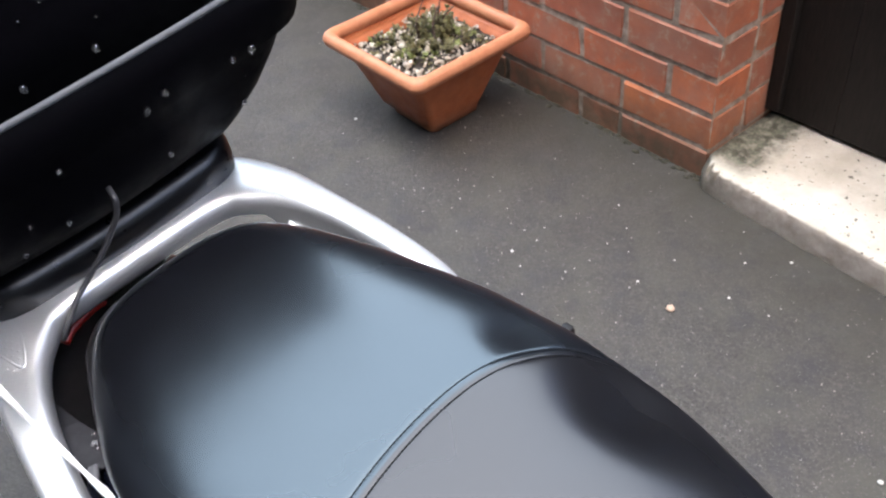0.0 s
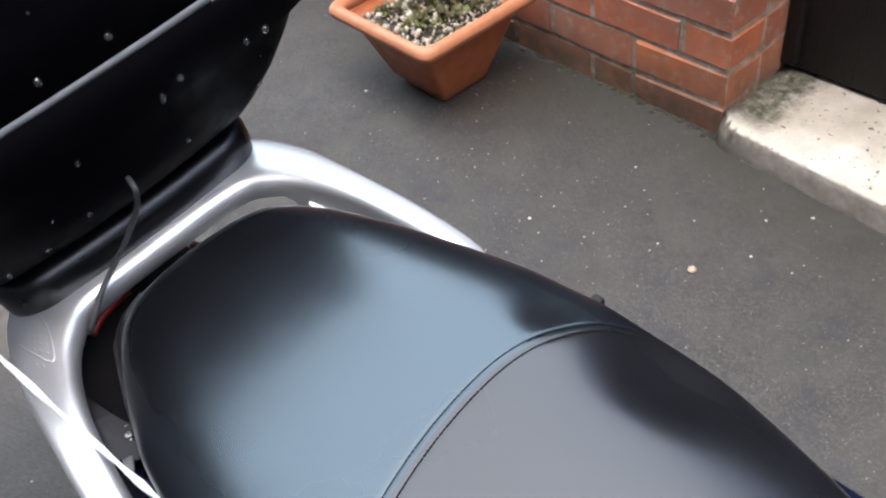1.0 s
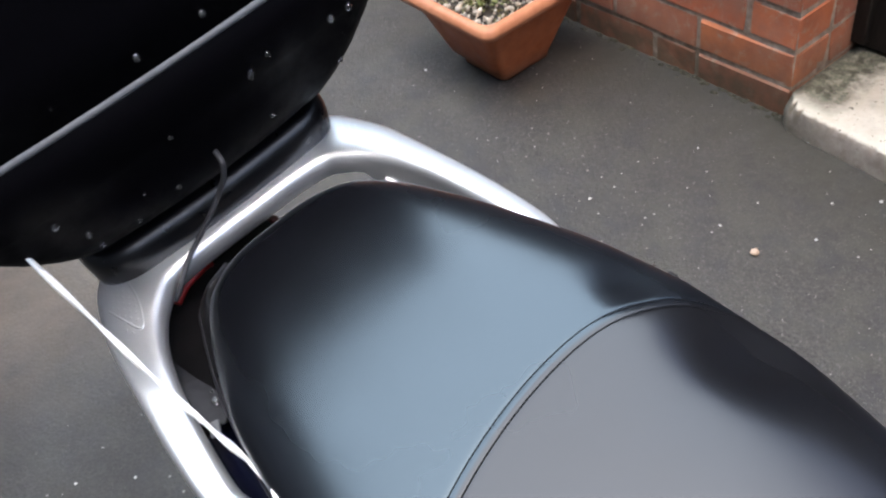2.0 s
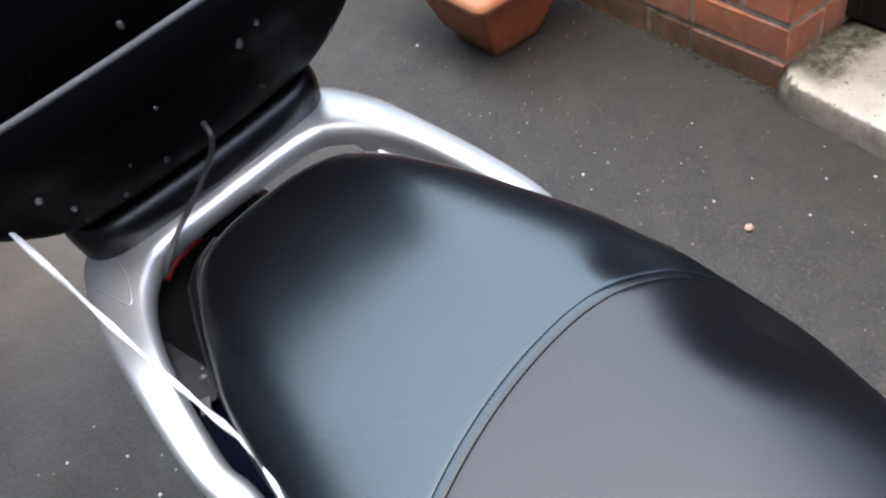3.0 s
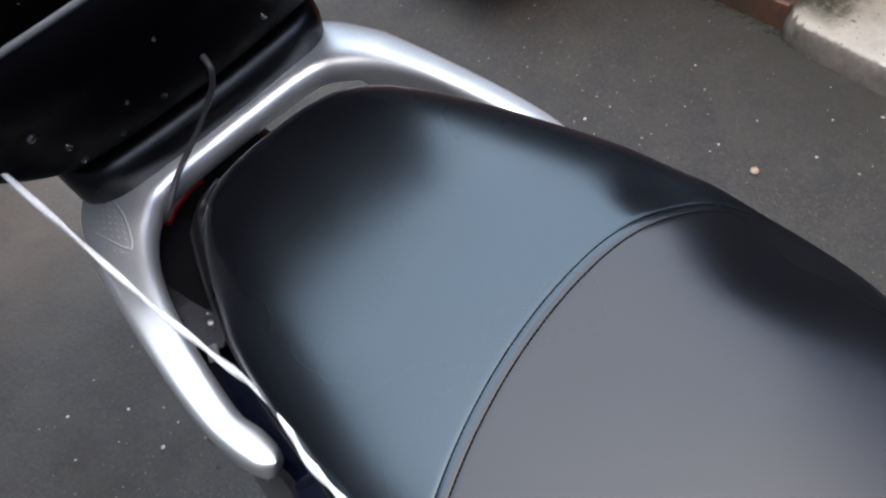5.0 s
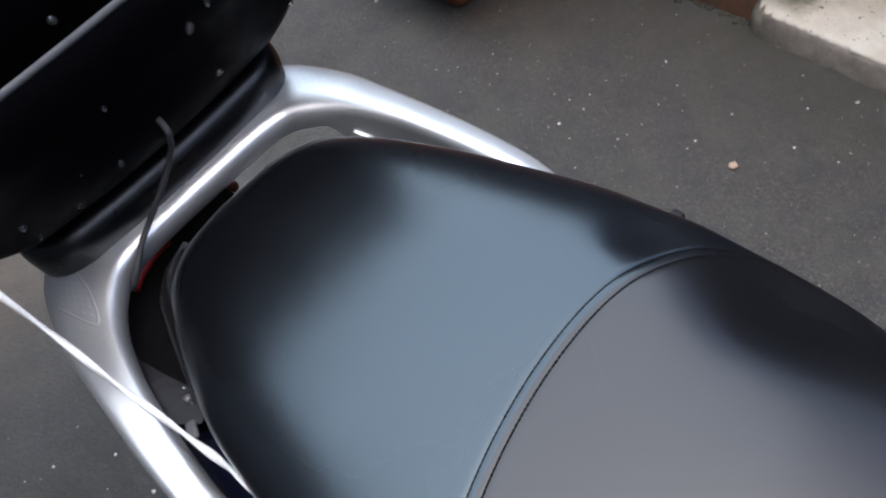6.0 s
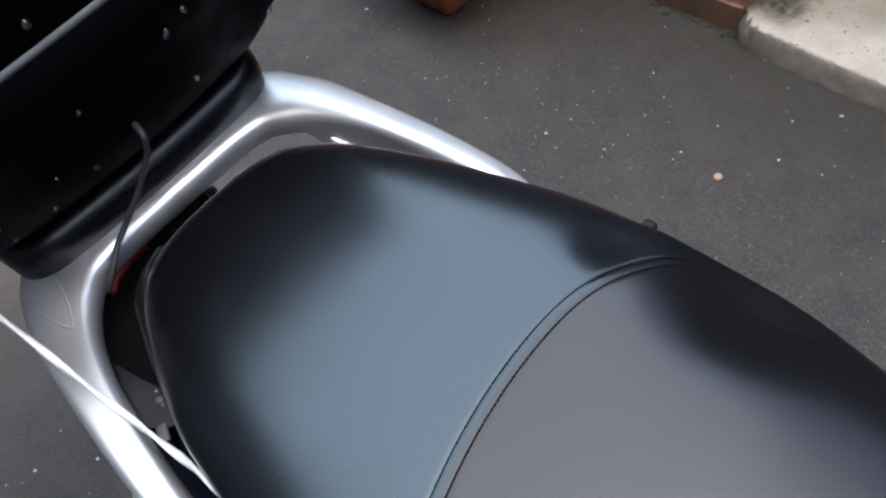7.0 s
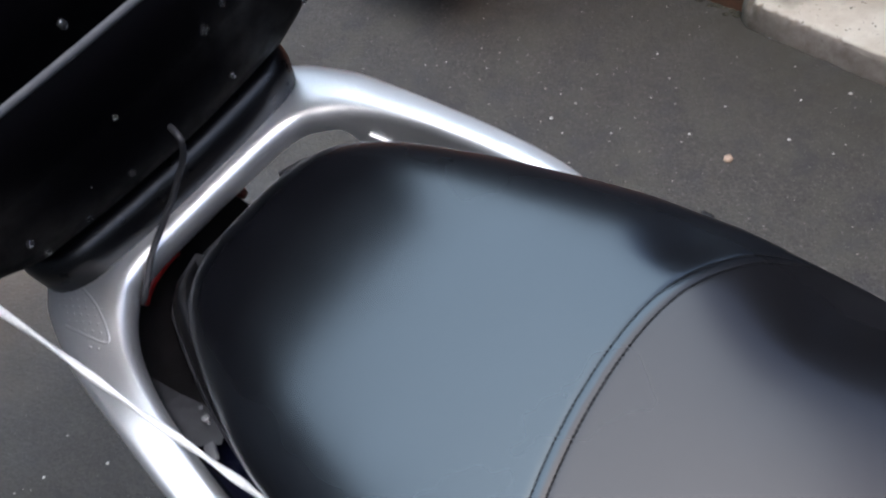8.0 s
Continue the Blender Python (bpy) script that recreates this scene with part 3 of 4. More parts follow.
def seat_point(k, x, n=44):
    """Point k of a cross-section: a crowned top that rolls over into short sides."""
    w, top, e, dy = SEAT_W(x), SEAT_T(x), SEAT_E(x), seat_shift(x)
    if k <= n:
        c, s = math.cos(math.pi * k / n), math.sin(math.pi * k / n)
        y = dy + w * math.copysign(abs(c) ** 0.72, c)
        return (x, y, e + (top - e) * abs(s) ** shoulder(x, c) - seat_dent(x, y))
    side, q = ((-1, 0.35), (-1, 0.75), (-1, 1.0), (1, 1.0), (1, 0.75), (1, 0.35))[k - n - 1]
    return (x, dy + side * (w - 0.012 * q * q), e + (-0.045 - e) * q)


def seat_ring(x, n=44):
    return [seat_point(k, x, n) for k in range(n + 7)]


def seam_x(y):
    d = y - 0.045
    return 0.1481 + (3.15 * d * d + 290 * d ** 4 if d > 0 else 1.75 * d * d)


def seat_top(x, y):
    w, top, e = SEAT_W(x), SEAT_T(x), SEAT_E(x)
    y -= seat_shift(x)
    c = min(1.0, (abs(y) / w) ** (1 / 0.72))
    return e + (top - e) * (1 - c * c) ** (shoulder(x, y) / 2) - seat_dent(x, y + seat_shift(x))


def make_seat():
    """Rear and front covers meet at a curved double-stitched seam."""
    n_ring = len(seat_ring(0.0))

    def column(k, x):
        return seat_point(k, x)

    def seam_at(k):
        x = 0.17
        for _ in range(6):
            x = seam_x(column(k, x)[1])
        return min(x, 0.215)

    def ease(q):
        # stations gather towards both ends
        return q * q * (3 - 2 * q)
    line = [seam_at(k) for k in range(n_ring)]
    back = [[column(k, REAR + 0.0004 + (line[k] - REAR - 0.0004) * ease(q / 130)) for k in range(n_ring)] for q in range(131)]
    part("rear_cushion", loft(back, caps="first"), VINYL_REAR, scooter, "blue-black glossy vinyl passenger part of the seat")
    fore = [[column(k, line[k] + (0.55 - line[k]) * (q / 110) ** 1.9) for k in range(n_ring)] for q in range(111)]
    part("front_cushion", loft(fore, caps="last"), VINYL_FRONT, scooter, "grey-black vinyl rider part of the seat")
    # two rows of single stitches
    for off, r in ((-0.0034, 0.0005), (0.0030, 0.0006)):
        run = spline([(seam_x(y) + off, y, seat_top(seam_x(y) + off, y) + 0.0001) for y in (-0.108 + 0.2365 * i / 44 for i in range(45))], 4)
        dist = [0.0]
        for p, q in zip(run, run[1:]):
            dist.append(dist[-1] + (q - p).length)
        verts, faces, at = [], [], 0.0
        while at + 0.0026 < dist[-1]:
            ends = []
            for d in (at, at + 0.0009, at + 0.0017, at + 0.0026):
                i = max(j for j in range(len(dist) - 1) if dist[j] <= d)
                ends.append(run[i].lerp(run[i + 1], (d - dist[i]) / (dist[i + 1] - dist[i])))
            way = (ends[-1] - ends[0]).normalized()
            side = way.cross(Vector((0, 0, 1))).normalized()
            up = side.cross(way)
            base = len(verts)
            for e, f in zip(ends, (0.8, 1.0, 1.0, 0.8)):
                verts += [tuple(e + side * r * f * math.cos(g) + up * (r * 0.7 * f * math.sin(g) - 0.0003 * (f < 1))) for g in (2 * math.pi * j / 6 for j in range(6))]
            for j in range(3):
                for g in range(6):
                    faces.append((base + j * 6 + g, base + j * 6 + (g + 1) % 6, base + j * 6 + 6 + (g + 1) % 6, base + j * 6 + 6 + g))
            at += 0.00264
        me = bpy.data.meshes.new("stitching")
        me.from_pydata(verts, [], faces)
        me.materials.append(THREAD)
        row = new("stitching", me)
        row.parent = scooter
        tagged(row, "row of black stitches across the seat", kind="stuff")

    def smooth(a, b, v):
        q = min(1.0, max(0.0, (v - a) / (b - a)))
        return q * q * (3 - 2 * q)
    # added gloss mask: rougher over the sides and rear, so reflections there are muted
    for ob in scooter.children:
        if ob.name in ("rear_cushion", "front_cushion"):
            layer = ob.data.attributes.new("gloss_mask", "FLOAT", "POINT")
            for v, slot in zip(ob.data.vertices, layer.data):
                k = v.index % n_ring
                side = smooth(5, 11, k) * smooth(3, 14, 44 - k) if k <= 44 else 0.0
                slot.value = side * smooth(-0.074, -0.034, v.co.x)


make_seat()


RAIL_Z = curve1([(-0.23, 0.0), (-0.125, 0.0), (-0.10, -0.003), (-0.06, -0.0065), (-0.015, -0.0130), (0.03, -0.0200), (0.08, -0.0270)])


def rail_stations():
    """Outer and inner edge of half the grab rail, from the front end round to the middle of the back."""
    outer = [(0.0705, 0.1265), (0.069, 0.1305), (0.064, 0.1370), (0.046, 0.1418), (0.020, 0.1435), (-0.02, 0.1410), (-0.065, 0.1355), (-0.115, 0.1295), (-0.153, 0.1195), (-0.177, 0.108), (-0.205, 0.080), (-0.21, 0.0)]
    inner = [(0.0703, 0.1255), (0.067, 0.1225), (0.060, 0.1190), (0.046, 0.1190), (0.030, 0.1220), (0.0, 0.1190), (-0.032, 0.1140), (-0.064, 0.1068), (-0.094, 0.0955), (-0.114, 0.0805), (-0.1265, 0.0600), (-0.1285, 0.0)]
    o = spline([(*p, 0) for p in outer], 5)
    i = spline([(*p, 0) for p in inner], 5)
    return list(zip(o, i))


def make_grab_rail():
    half = rail_stations()
    full = [(o, i) for o, i in half] + [(Vector((o.x, -o.y, 0)), Vector((i.x, -i.y, 0))) for o, i in half[-2::-1]]
    rings = []
    for o, i in full:
        w = (o - i).length
        d = (o - i) / w
        k = min(1.0, max(0.0, (w - 0.026) / 0.03))
        f = min(1.0, w / 0.022)
        # the inner wall runs deep under the wall-side arm, where the rail is carried to the frame
        deep = 0.021 + 0.004 * (1 - k)
        if i.y > 0:
            deep += 0.030 * ramp_up(-0.108, -0.088, i.x) * (1 - ramp_up(0.035, 0.06, i.x))
        deep *= f
        crest = min(0.0075, w * 0.4)
        fall = (0.0080 + 0.0035 * k) * f
        prof = [(0.0050 * f, -deep), (0.0022 * f, -deep * 0.85), (0.0008 * f, -deep * 0.62), (0.0002 * f, -min(0.011 * f, deep * 0.5)), (0.0003 * f, -0.0068 * f), (0.0012 * f, -0.0038 * f), (0.0030 * f, -0.0016 * f), (0.0055 * f, -0.0004 * f), (crest, 0.0)]
        # forward of its shoulder the free arm is flatter and leans in a little towards the seat
        g = ramp_up(-0.085, -0.035, i.x) * f if i.y < 0 else 0.0
        prof += [(crest + (w - crest) * q, -fall * q ** 1.5 * (1 - g) + rise * g) for q, rise in ((0.15, 0.0007), (0.32, 0.0014), (0.5, 0.0019), (0.68, 0.0019), (0.84, 0.0007))]
        prof += [(w - 0.0012 * f, -fall - 0.0012 * f + 0.005 * g), (w, -fall - 0.0045 * f), (w - 0.002 * f, -fall - 0.013 * f), (w * 0.6, -0.028 * f), (0.010 * f, -max(0.024 * f, deep))]
        rings.append([i + d * a + Vector((0, 0, z + RAIL_Z(i.x + d.x * a))) for a, z in prof])
    part("grab_rail", loft(rings), SILVER, scooter, "silver painted cast grab rail behind the seat")


make_grab_rail()


def make_seat_base():
    """The moulded pan under the cushions, wider than they are, with a thin edging."""
    rear = -0.118
    half = curve1([(math.sqrt(d), w) for d, w in ((0, 0.0), (0.004, 0.040), (0.011, 0.063), (0.03, 0.074), (0.05, 0.0820), (0.091, 0.0955), (0.123, 0.1030), (0.195, 0.1165), (0.25, 0.1245), (0.32, 0.130), (0.40, 0.124), (0.5, 0.104), (0.66, 0.085))])
    outline = []
    for side in (-1, 1):
        run = [(rear + 0.62 * (k / 44) ** 1.8, side) for k in range(45)]
        outline += run[::-1] if side < 0 else run[1:]

    def ring(grow, z):
        return [(max(x, rear - grow * (x < rear + 0.01)) , seat_shift(x) + s * max(0.0005, half(math.sqrt(x - rear)) + grow), z) for x, s in outline]
    part("seat_base", loft([ring(-0.030, -0.004), ring(-0.012, -0.010), ring(-0.003, -0.018), ring(0.0, -0.0235), ring(-0.001, -0.028), ring(-0.008, -0.034)]), FOOT, scooter, "black moulded pan under the seat")
    part("seat_trim", tube(ring(0.0006, -0.0240), 0.0011, 6, 2), BRACKET, scooter, "thin dark grey edging round the seat base")


make_seat_base()


def make_grip_pads():
    """Rows of small moulded dimples on the two rear shoulders of the rail."""
    from mathutils.bvhtree import BVHTree
    me = next(ob for ob in scooter.children if ob.name == "grab_rail").data
    tree = BVHTree.FromPolygons([v.co for v in me.vertices], [q.vertices for q in me.polygons])
    for side in (1, -1):
        bm = bmesh.new()
        for row in range(12):
            for col in range(6):
                x = -0.168 + row * 0.0056
                y = 0.0935 + col * 0.0048 + (row % 2) * 0.0024
                if y > 0.1135 + (x + 0.11) * 0.10 or y < 0.092 + max(0.0, x + 0.125) * 0.55:
                    continue
                p, nrm, _, _ = tree.ray_cast(Vector((x, side * y, 0.1)), Vector((0, 0, -1)))
                if p is None or nrm.z < 0.7:
                    continue
                m = Matrix.Translation(p - nrm * 0.0002) @ nrm.to_track_quat("Z", "Y").to_matrix().to_4x4() @ Matrix.Diagonal((1, 1, 0.5, 1))
                bmesh.ops.create_icosphere(bm, subdivisions=2, radius=0.0010, matrix=m)
        pad = part("grip_pad", bm, SILVER, scooter, "dimpled grip pad on the silver rail")
        tagged(pad, kind="stuff")
        if side > 0:
            continue
        edge = []
        for x, y in ((-0.166, 0.0915), (-0.150, 0.0915), (-0.132, 0.0930), (-0.118, 0.0965), (-0.106, 0.1015), (-0.1035, 0.1045), (-0.108, 0.1070), (-0.124, 0.1105), (-0.140, 0.1135)):
            p, nrm, _, _ = tree.ray_cast(Vector((x, side * y, 0.1)), Vector((0, 0, -1)))
            if p is not None:
                edge.append(p)
        part("pad_edge", tube(edge, 0.0008, 6, 3, 0.7), SILVER, scooter)


make_grip_pads()


def make_tail():
    # navy side panels and tail body under the seat, rounded at the back
    width = curve1([(-0.122, 0.060), (-0.115, 0.088), (-0.09, 0.106), (-0.05, 0.117), (0.0, 0.124), (0.07, 0.130), (0.3, 0.136), (0.62, 0.120)])
    rings = []
    for x in (-0.032, -0.031, -0.028, -0.02, 0.0, 0.04, 0.08, 0.09, 0.10, 0.15, 0.2, 0.3, 0.4, 0.5, 0.62):
        w = width(x)
        w2 = w + 0.022
        top = -0.046 if x < 0.085 else -0.022
        ring = [(x, w * 0.8, top - 0.004), (x, w * 0.96, top), (x, w, top - 0.008), (x, w2, -0.16), (x, w2 * 0.9, -0.30), (x, w2 * 0.5, -0.34)]
        rings.append(ring + [(a, -b, c) for a, b, c in ring[::-1]])
    part("tail_body", loft(rings), NAVY, scooter, "glossy dark navy painted side panels")
    part("under_seat_tray", box(0.25, 0.180, 0.012, 0.004, 2, at=(0.06, 0, -0.036)), BLACK, scooter, "black plastic tray below the seat")
    # tail light tucked under the rear bar of the rail
    part("tail_light", tube([(-0.1490, -0.036, -0.0345), (-0.1480, -0.042, -0.0330), (-0.1455, -0.052, -0.0325), (-0.1420, -0.0645, -0.0330), (-0.1370, -0.0745, -0.0355)], 0.0042, 12, 6, 0.8), RED, scooter, "red tail light lens")
    hb = bmesh.new()
    for x, y in ((-0.190, 0.019), (-0.190, -0.040), (-0.180, -0.066), (-0.140, -0.090), (-0.100, -0.106), (-0.060, -0.114), (-0.034, -0.110), (-0.034, -0.070), (-0.075, 0.021)):
        hb.verts.new((x, y, -0.046))
    hb.faces.new(hb.verts[:])
    bmesh.ops.solidify(hb, geom=hb.faces[:], thickness=0.05)
    bmesh.ops.recalc_face_normals(hb, faces=hb.faces[:])
    if max(v.co.z for v in hb.verts) > -0.044:
        bmesh.ops.translate(hb, vec=(0, 0, -0.05), verts=hb.verts)
    part("light_housing", hb, BLACK, scooter, smooth=False)
    part("light_lens", box(0.008, 0.007, 0.007, 0.002, 2), REFLECTOR, scooter, "dark red end of the lamp lens", m=pose(-0.166, 0.0255, -0.055, 0, 0, 20))
    tc = bmesh.new()
    for x, y in ((-0.168, 0.018), (-0.168, -0.060), (-0.155, -0.090), (-0.125, -0.112), (-0.060, -0.122), (-0.060, -0.050), (-0.120, -0.040), (-0.120, 0.018)):
        tc.verts.new((x, y, -0.098))
    face = tc.faces.new(tc.verts[:])
    up = bmesh.ops.extrude_face_region(tc, geom=[face])
    bmesh.ops.translate(tc, vec=(0, 0, 0.046), verts=[v for v in up["geom"] if isinstance(v, bmesh.types.BMVert)])
    bmesh.ops.recalc_face_normals(tc, faces=tc.faces[:])
    part("tail_cover", tc, BLACK, scooter, "black plastic cover under the rail", smooth=False)
    part("side_reflector", box(0.062, 0.014, 0.014, 0.003, 2), REFLECTOR, scooter, "narrow dark red side reflector", m=pose(-0.034, -0.1360, -0.080, 0, 0, -7))
    part("rail_bracket", box(0.020, 0.005, 0.016, 0.0018, 2), SILVER, scooter, "silver rail bracket", m=pose(-0.088, 0.0985, -0.034, 0, 28, 24))
    plate = bmesh.new()
    low = [plate.verts.new(q) for q in ((-0.088, -0.1035, -0.027), (-0.062, -0.0985, -0.031), (-0.042, -0.0935, -0.032), (-0.026, -0.095, -0.033), (-0.020, -0.104, -0.034), (-0.034, -0.1165, -0.033), (-0.066, -0.1120, -0.030))]
    plate.faces.new(low)
    bmesh.ops.solidify(plate, geom=plate.faces[:], thickness=0.004)
    part("rail_bracket", plate, BRACKET, scooter, "dark grey plastic rail bracket", smooth=False)
    part("bracket_tab", box(0.012, 0.007, 0.003, 0.001, 1), TRIM, scooter, "grey plastic tab", m=pose(-0.0195, -0.1105, -0.0315, 8, 0, -24))
    for x, y, r in ((-0.0445, -0.0968, 0.0014), (-0.0374, -0.0994, 0.0026), (-0.0330, -0.1000, 0.0011)):
        bm = bmesh.new()
        bmesh.ops.create_icosphere(bm, subdivisions=2, radius=r)
        part("raindrop", bm, WATER, scooter, m=Matrix.Translation((x, y, -0.0300)) @ Matrix.Diagonal((1, 1, 0.5, 1)))


make_tail()


def make_running_gear():
    part("side_clip", box(0.009, 0.007, 0.008, 0.002, 2, at=(0.095, 0.186, -0.089)), BLACK, scooter, "small black luggage lug on the side panel")
    part("clip_arm", box(0.010, 0.055, 0.008, 0.002, 2, at=(0.095, 0.160, -0.098)), BLACK, scooter)
    for name, x, r in (("rear_wheel", -0.02, 0.235), ("front_wheel", 1.22, 0.235)):
        hub = part(name, cylinder(0.05, 0.11, 20, m=pose(0, 0, 0, 90)), BLACK, scooter, m=pose(x, 0, -0.775 + r + 0.002))
        rings = []
        for k in range(49):
            a = 2 * math.pi * k / 48
            rings.append([((r - 0.05 + 0.05 * math.cos(b)) * math.cos(a), 0.055 * math.sin(b), (r - 0.05 + 0.05 * math.cos(b)) * math.sin(a)) for b in (2 * math.pi * j / 14 for j in range(14))])
        part("tyre", loft(rings, caps=False), RUBBER, hub)
        part("rim", cylinder(r - 0.085, 0.05, 32, m=pose(0, 0, 0, 90)), SILVER, hub)
    part("engine_case", box(0.42, 0.16, 0.17, 0.03, 3, at=(0.16, 0.02, -0.50)), BLACK, scooter)
    part("footboard", box(0.42, 0.36, 0.09, 0.03, 3, at=(0.72, 0, -0.50)), BLACK, scooter)
    rings = []
    for k in range(13):
        q = k / 12
        z = -0.46 + 0.66 * q
        w, x = 0.19 + 0.03 * math.sin(q * 3.1) - 0.06 * q * q, 0.94 + 0.10 * q
        rings.append([(x, w, z), (x + 0.05, w * 0.8, z), (x + 0.10, w * 0.3, z), (x + 0.10, -w * 0.3, z), (x + 0.05, -w * 0.8, z), (x, -w, z), (x - 0.02, -w * 0.6, z), (x - 0.025, w * 0.6, z)])
    part("leg_shield", loft(rings), NAVY, scooter)
    part("front_mudguard", box(0.34, 0.12, 0.07, 0.03, 3, at=(1.20, 0, -0.30)), NAVY, scooter)
    part("fork", tube([(1.20, 0.07, -0.54), (1.14, 0.04, -0.2), (1.06, 0.0, 0.22)], 0.018, 10, 4), BLACK, scooter)
    bar = part("handlebar", tube([(0.93, 0.34, 0.26), (1.02, 0.15, 0.28), (1.04, 0, 0.25), (1.02, -0.15, 0.28), (0.93, -0.34, 0.26)], 0.014, 10, 6), BLACK, scooter)
    for s in (1, -1):
        part("grip", tube([(0.985, s * 0.22, 0.273), (0.93, s * 0.34, 0.26)], 0.018, 12, 2), RUBBER, bar)
    for s in (1, -1):
        part("centre_stand", tube([(0.22, s * 0.08, -0.55), (0.17, s * 0.13, -0.66), (0.13, s * 0.15, -0.765 - s * 0.15 * math.tan(radians(LEAN)))], 0.011, 8, 4), BLACK, scooter)


make_running_gear()


# ---------------------------------------------------------------- top box
topbox = new("top_box")
topbox.matrix_basis = BIKE
tagged(topbox, "black plastic top box with grey trim line, wet with raindrops", "top box")


def superring(x0, x1, half, z, r, n=7, bulge=0.012):
    """A rounded rectangle seen from above, its front slightly bowed."""
    pts = []
    for cx, cy, a0 in ((1, 1, 0), (-1, 1, 90), (-1, -1, 180), (1, -1, 270)):
        for k in range(n + 1):
            a = radians(a0 + 90 * k / n)
            x = (x1 - r if cx > 0 else x0 + r) + r * math.cos(a)
            y = cy * (half - r) + r * math.sin(a)
            pts.append((x, y, z))
    # front bow, between the two front corners
    m = 9
    front = [(x1 + bulge * (1 - (2 * k / m - 1) ** 2), -(half - r) + 2 * (half - r) * k / m, z) for k in range(1, m)]
    return pts + front


def make_topbox():
    # lower shell: narrow at the foot, flaring to the lid joint
    shell = [(-0.164, 0.080, 0.0300, 0.024), (-0.152, 0.098, 0.0305, 0.030), (-0.140, 0.110, 0.0335, 0.036), (-0.131, 0.122, 0.040, 0.040), (-0.124, 0.133, 0.050, 0.044), (-0.117, 0.146, 0.064, 0.046), (-0.109, 0.160, 0.086, 0.044), (-0.104, 0.169, 0.103, 0.042), (-0.102, 0.181, 0.106, 0.042), (-0.097, 0.187, 0.128, 0.042), (-0.094, 0.188, 0.1495, 0.042)]
    rings = [superring(-0.46 + (0.15 - z) * 0.5, x - 0.006, h, z, r, bulge=0.006) for x, h, z, r in shell]
    body = part("lower_shell", loft(rings), BOX, topbox, "black moulded lower shell")
    lid = [(-0.094, 0.188, 0.1545, 0.042), (-0.094, 0.189, 0.19, 0.042), (-0.099, 0.188, 0.245, 0.045), (-0.110, 0.183, 0.300, 0.05), (-0.140, 0.160, 0.335, 0.05), (-0.20, 0.10, 0.349, 0.05)]
    rings = [superring(-0.46 + max(0, z - 0.2) * 0.6, x - 0.006, h, z, r, bulge=0.006) for x, h, z, r in lid]
    lid_ob = part("lid", loft(rings), BOX, topbox, "black domed lid")
    rim = [superring(-0.468, x - 0.006, h, z, 0.044, bulge=0.006) for x, h, z in ((-0.100, 0.183, 0.1492), (-0.0935, 0.1895, 0.1498), (-0.0925, 0.1905, 0.152), (-0.0935, 0.1895, 0.1542), (-0.100, 0.183, 0.1548))]
    part("trim_strip", loft(rim), TRIM, topbox, "grey trim strip round the lid joint")
    # moulded foot that locks the box to the rail
    foot = [(-0.1395, 0.104, -0.014, 0.036), (-0.1390, 0.1055, -0.002, 0.036), (-0.1386, 0.1062, 0.007, 0.035), (-0.1390, 0.1060, 0.0125, 0.034), (-0.1402, 0.1055, 0.0168, 0.033), (-0.1424, 0.1045, 0.0204, 0.032), (-0.1454, 0.103, 0.0230, 0.031), (-0.1495, 0.101, 0.0248, 0.030), (-0.1550, 0.098, 0.0262, 0.028), (-0.166, 0.092, 0.0290, 0.026), (-0.168, 0.086, 0.048, 0.02)]
    rings = [superring(-0.40, x - 0.003, h, z, r, bulge=0.003) for x, h, z, r in foot]
    part("foot", loft(rings), FOOT, topbox, "black mounting foot under the box")
    return body, lid_ob


BODY, LID = make_topbox()


def make_drops():
    from mathutils.bvhtree import BVHTree
    rng = random.Random(3)
    trees = []
    for ob in topbox.children:
        me = ob.data
        trees.append(BVHTree.FromPolygons([v.co for v in me.vertices], [p.vertices for p in me.polygons]))

    def surface(y, z):
        best = None
        for t in trees:
            p, nrm, _, d = t.ray_cast(Vector((0.2, y, z)), Vector((-1, 0, 0)))
            if p is not None and (best is None or p.x > best[0].x):
                best = (p, nrm)
        return best
    spots = [(0.0464, 0.0634, 1.1), (-0.0314, 0.0601, 1.0), (-0.0632, 0.0516, 1.1), (-0.0936, 0.0711, 1.2), (-0.0904, 0.0507, 1.1), (-0.1065, 0.0952, 1.3), (0.039, 0.1094, 1.0), (0.1114, 0.0624, 1.1), (0.1054, 0.1085, 1.2), (0.1212, 0.1076, 1.4), (0.0549, 0.116, 0.9), (0.0403, 0.1117, 1.0), (-0.0231, 0.1063, 0.8), (0.027, 0.1662, 1.2), (-0.0179, 0.1658, 1.2)]
    spots += [(rng.uniform(-0.14, 0.15), rng.uniform(0.07, 0.25), rng.uniform(0.25, 0.5)) for _ in range(13)]
    for y, z, s in spots:
        hit = surface(y, z)
        if hit is None:
            continue
        p, nrm = hit
        if nrm.x < 0:
            nrm = -nrm
        bm = bmesh.new()
        bmesh.ops.create_icosphere(bm, subdivisions=2, radius=0.0022 * s)
        bmesh.ops.scale(bm, vec=(0.95, rng.uniform(0.85, 1.15), 0.85), verts=bm.verts)
        ob = part("raindrop", bm, WATER, topbox, m=Matrix.Translation(p + nrm * 0.0004) @ nrm.to_track_quat("Z", "Y").to_matrix().to_4x4())


make_drops()


def wire(name, label, category, points, radius, material, **kw):
    ob = part(name, tube(points, radius, 10, 10, **kw), material)
    ob.matrix_basis = BIKE
    tagged(ob, label, category)


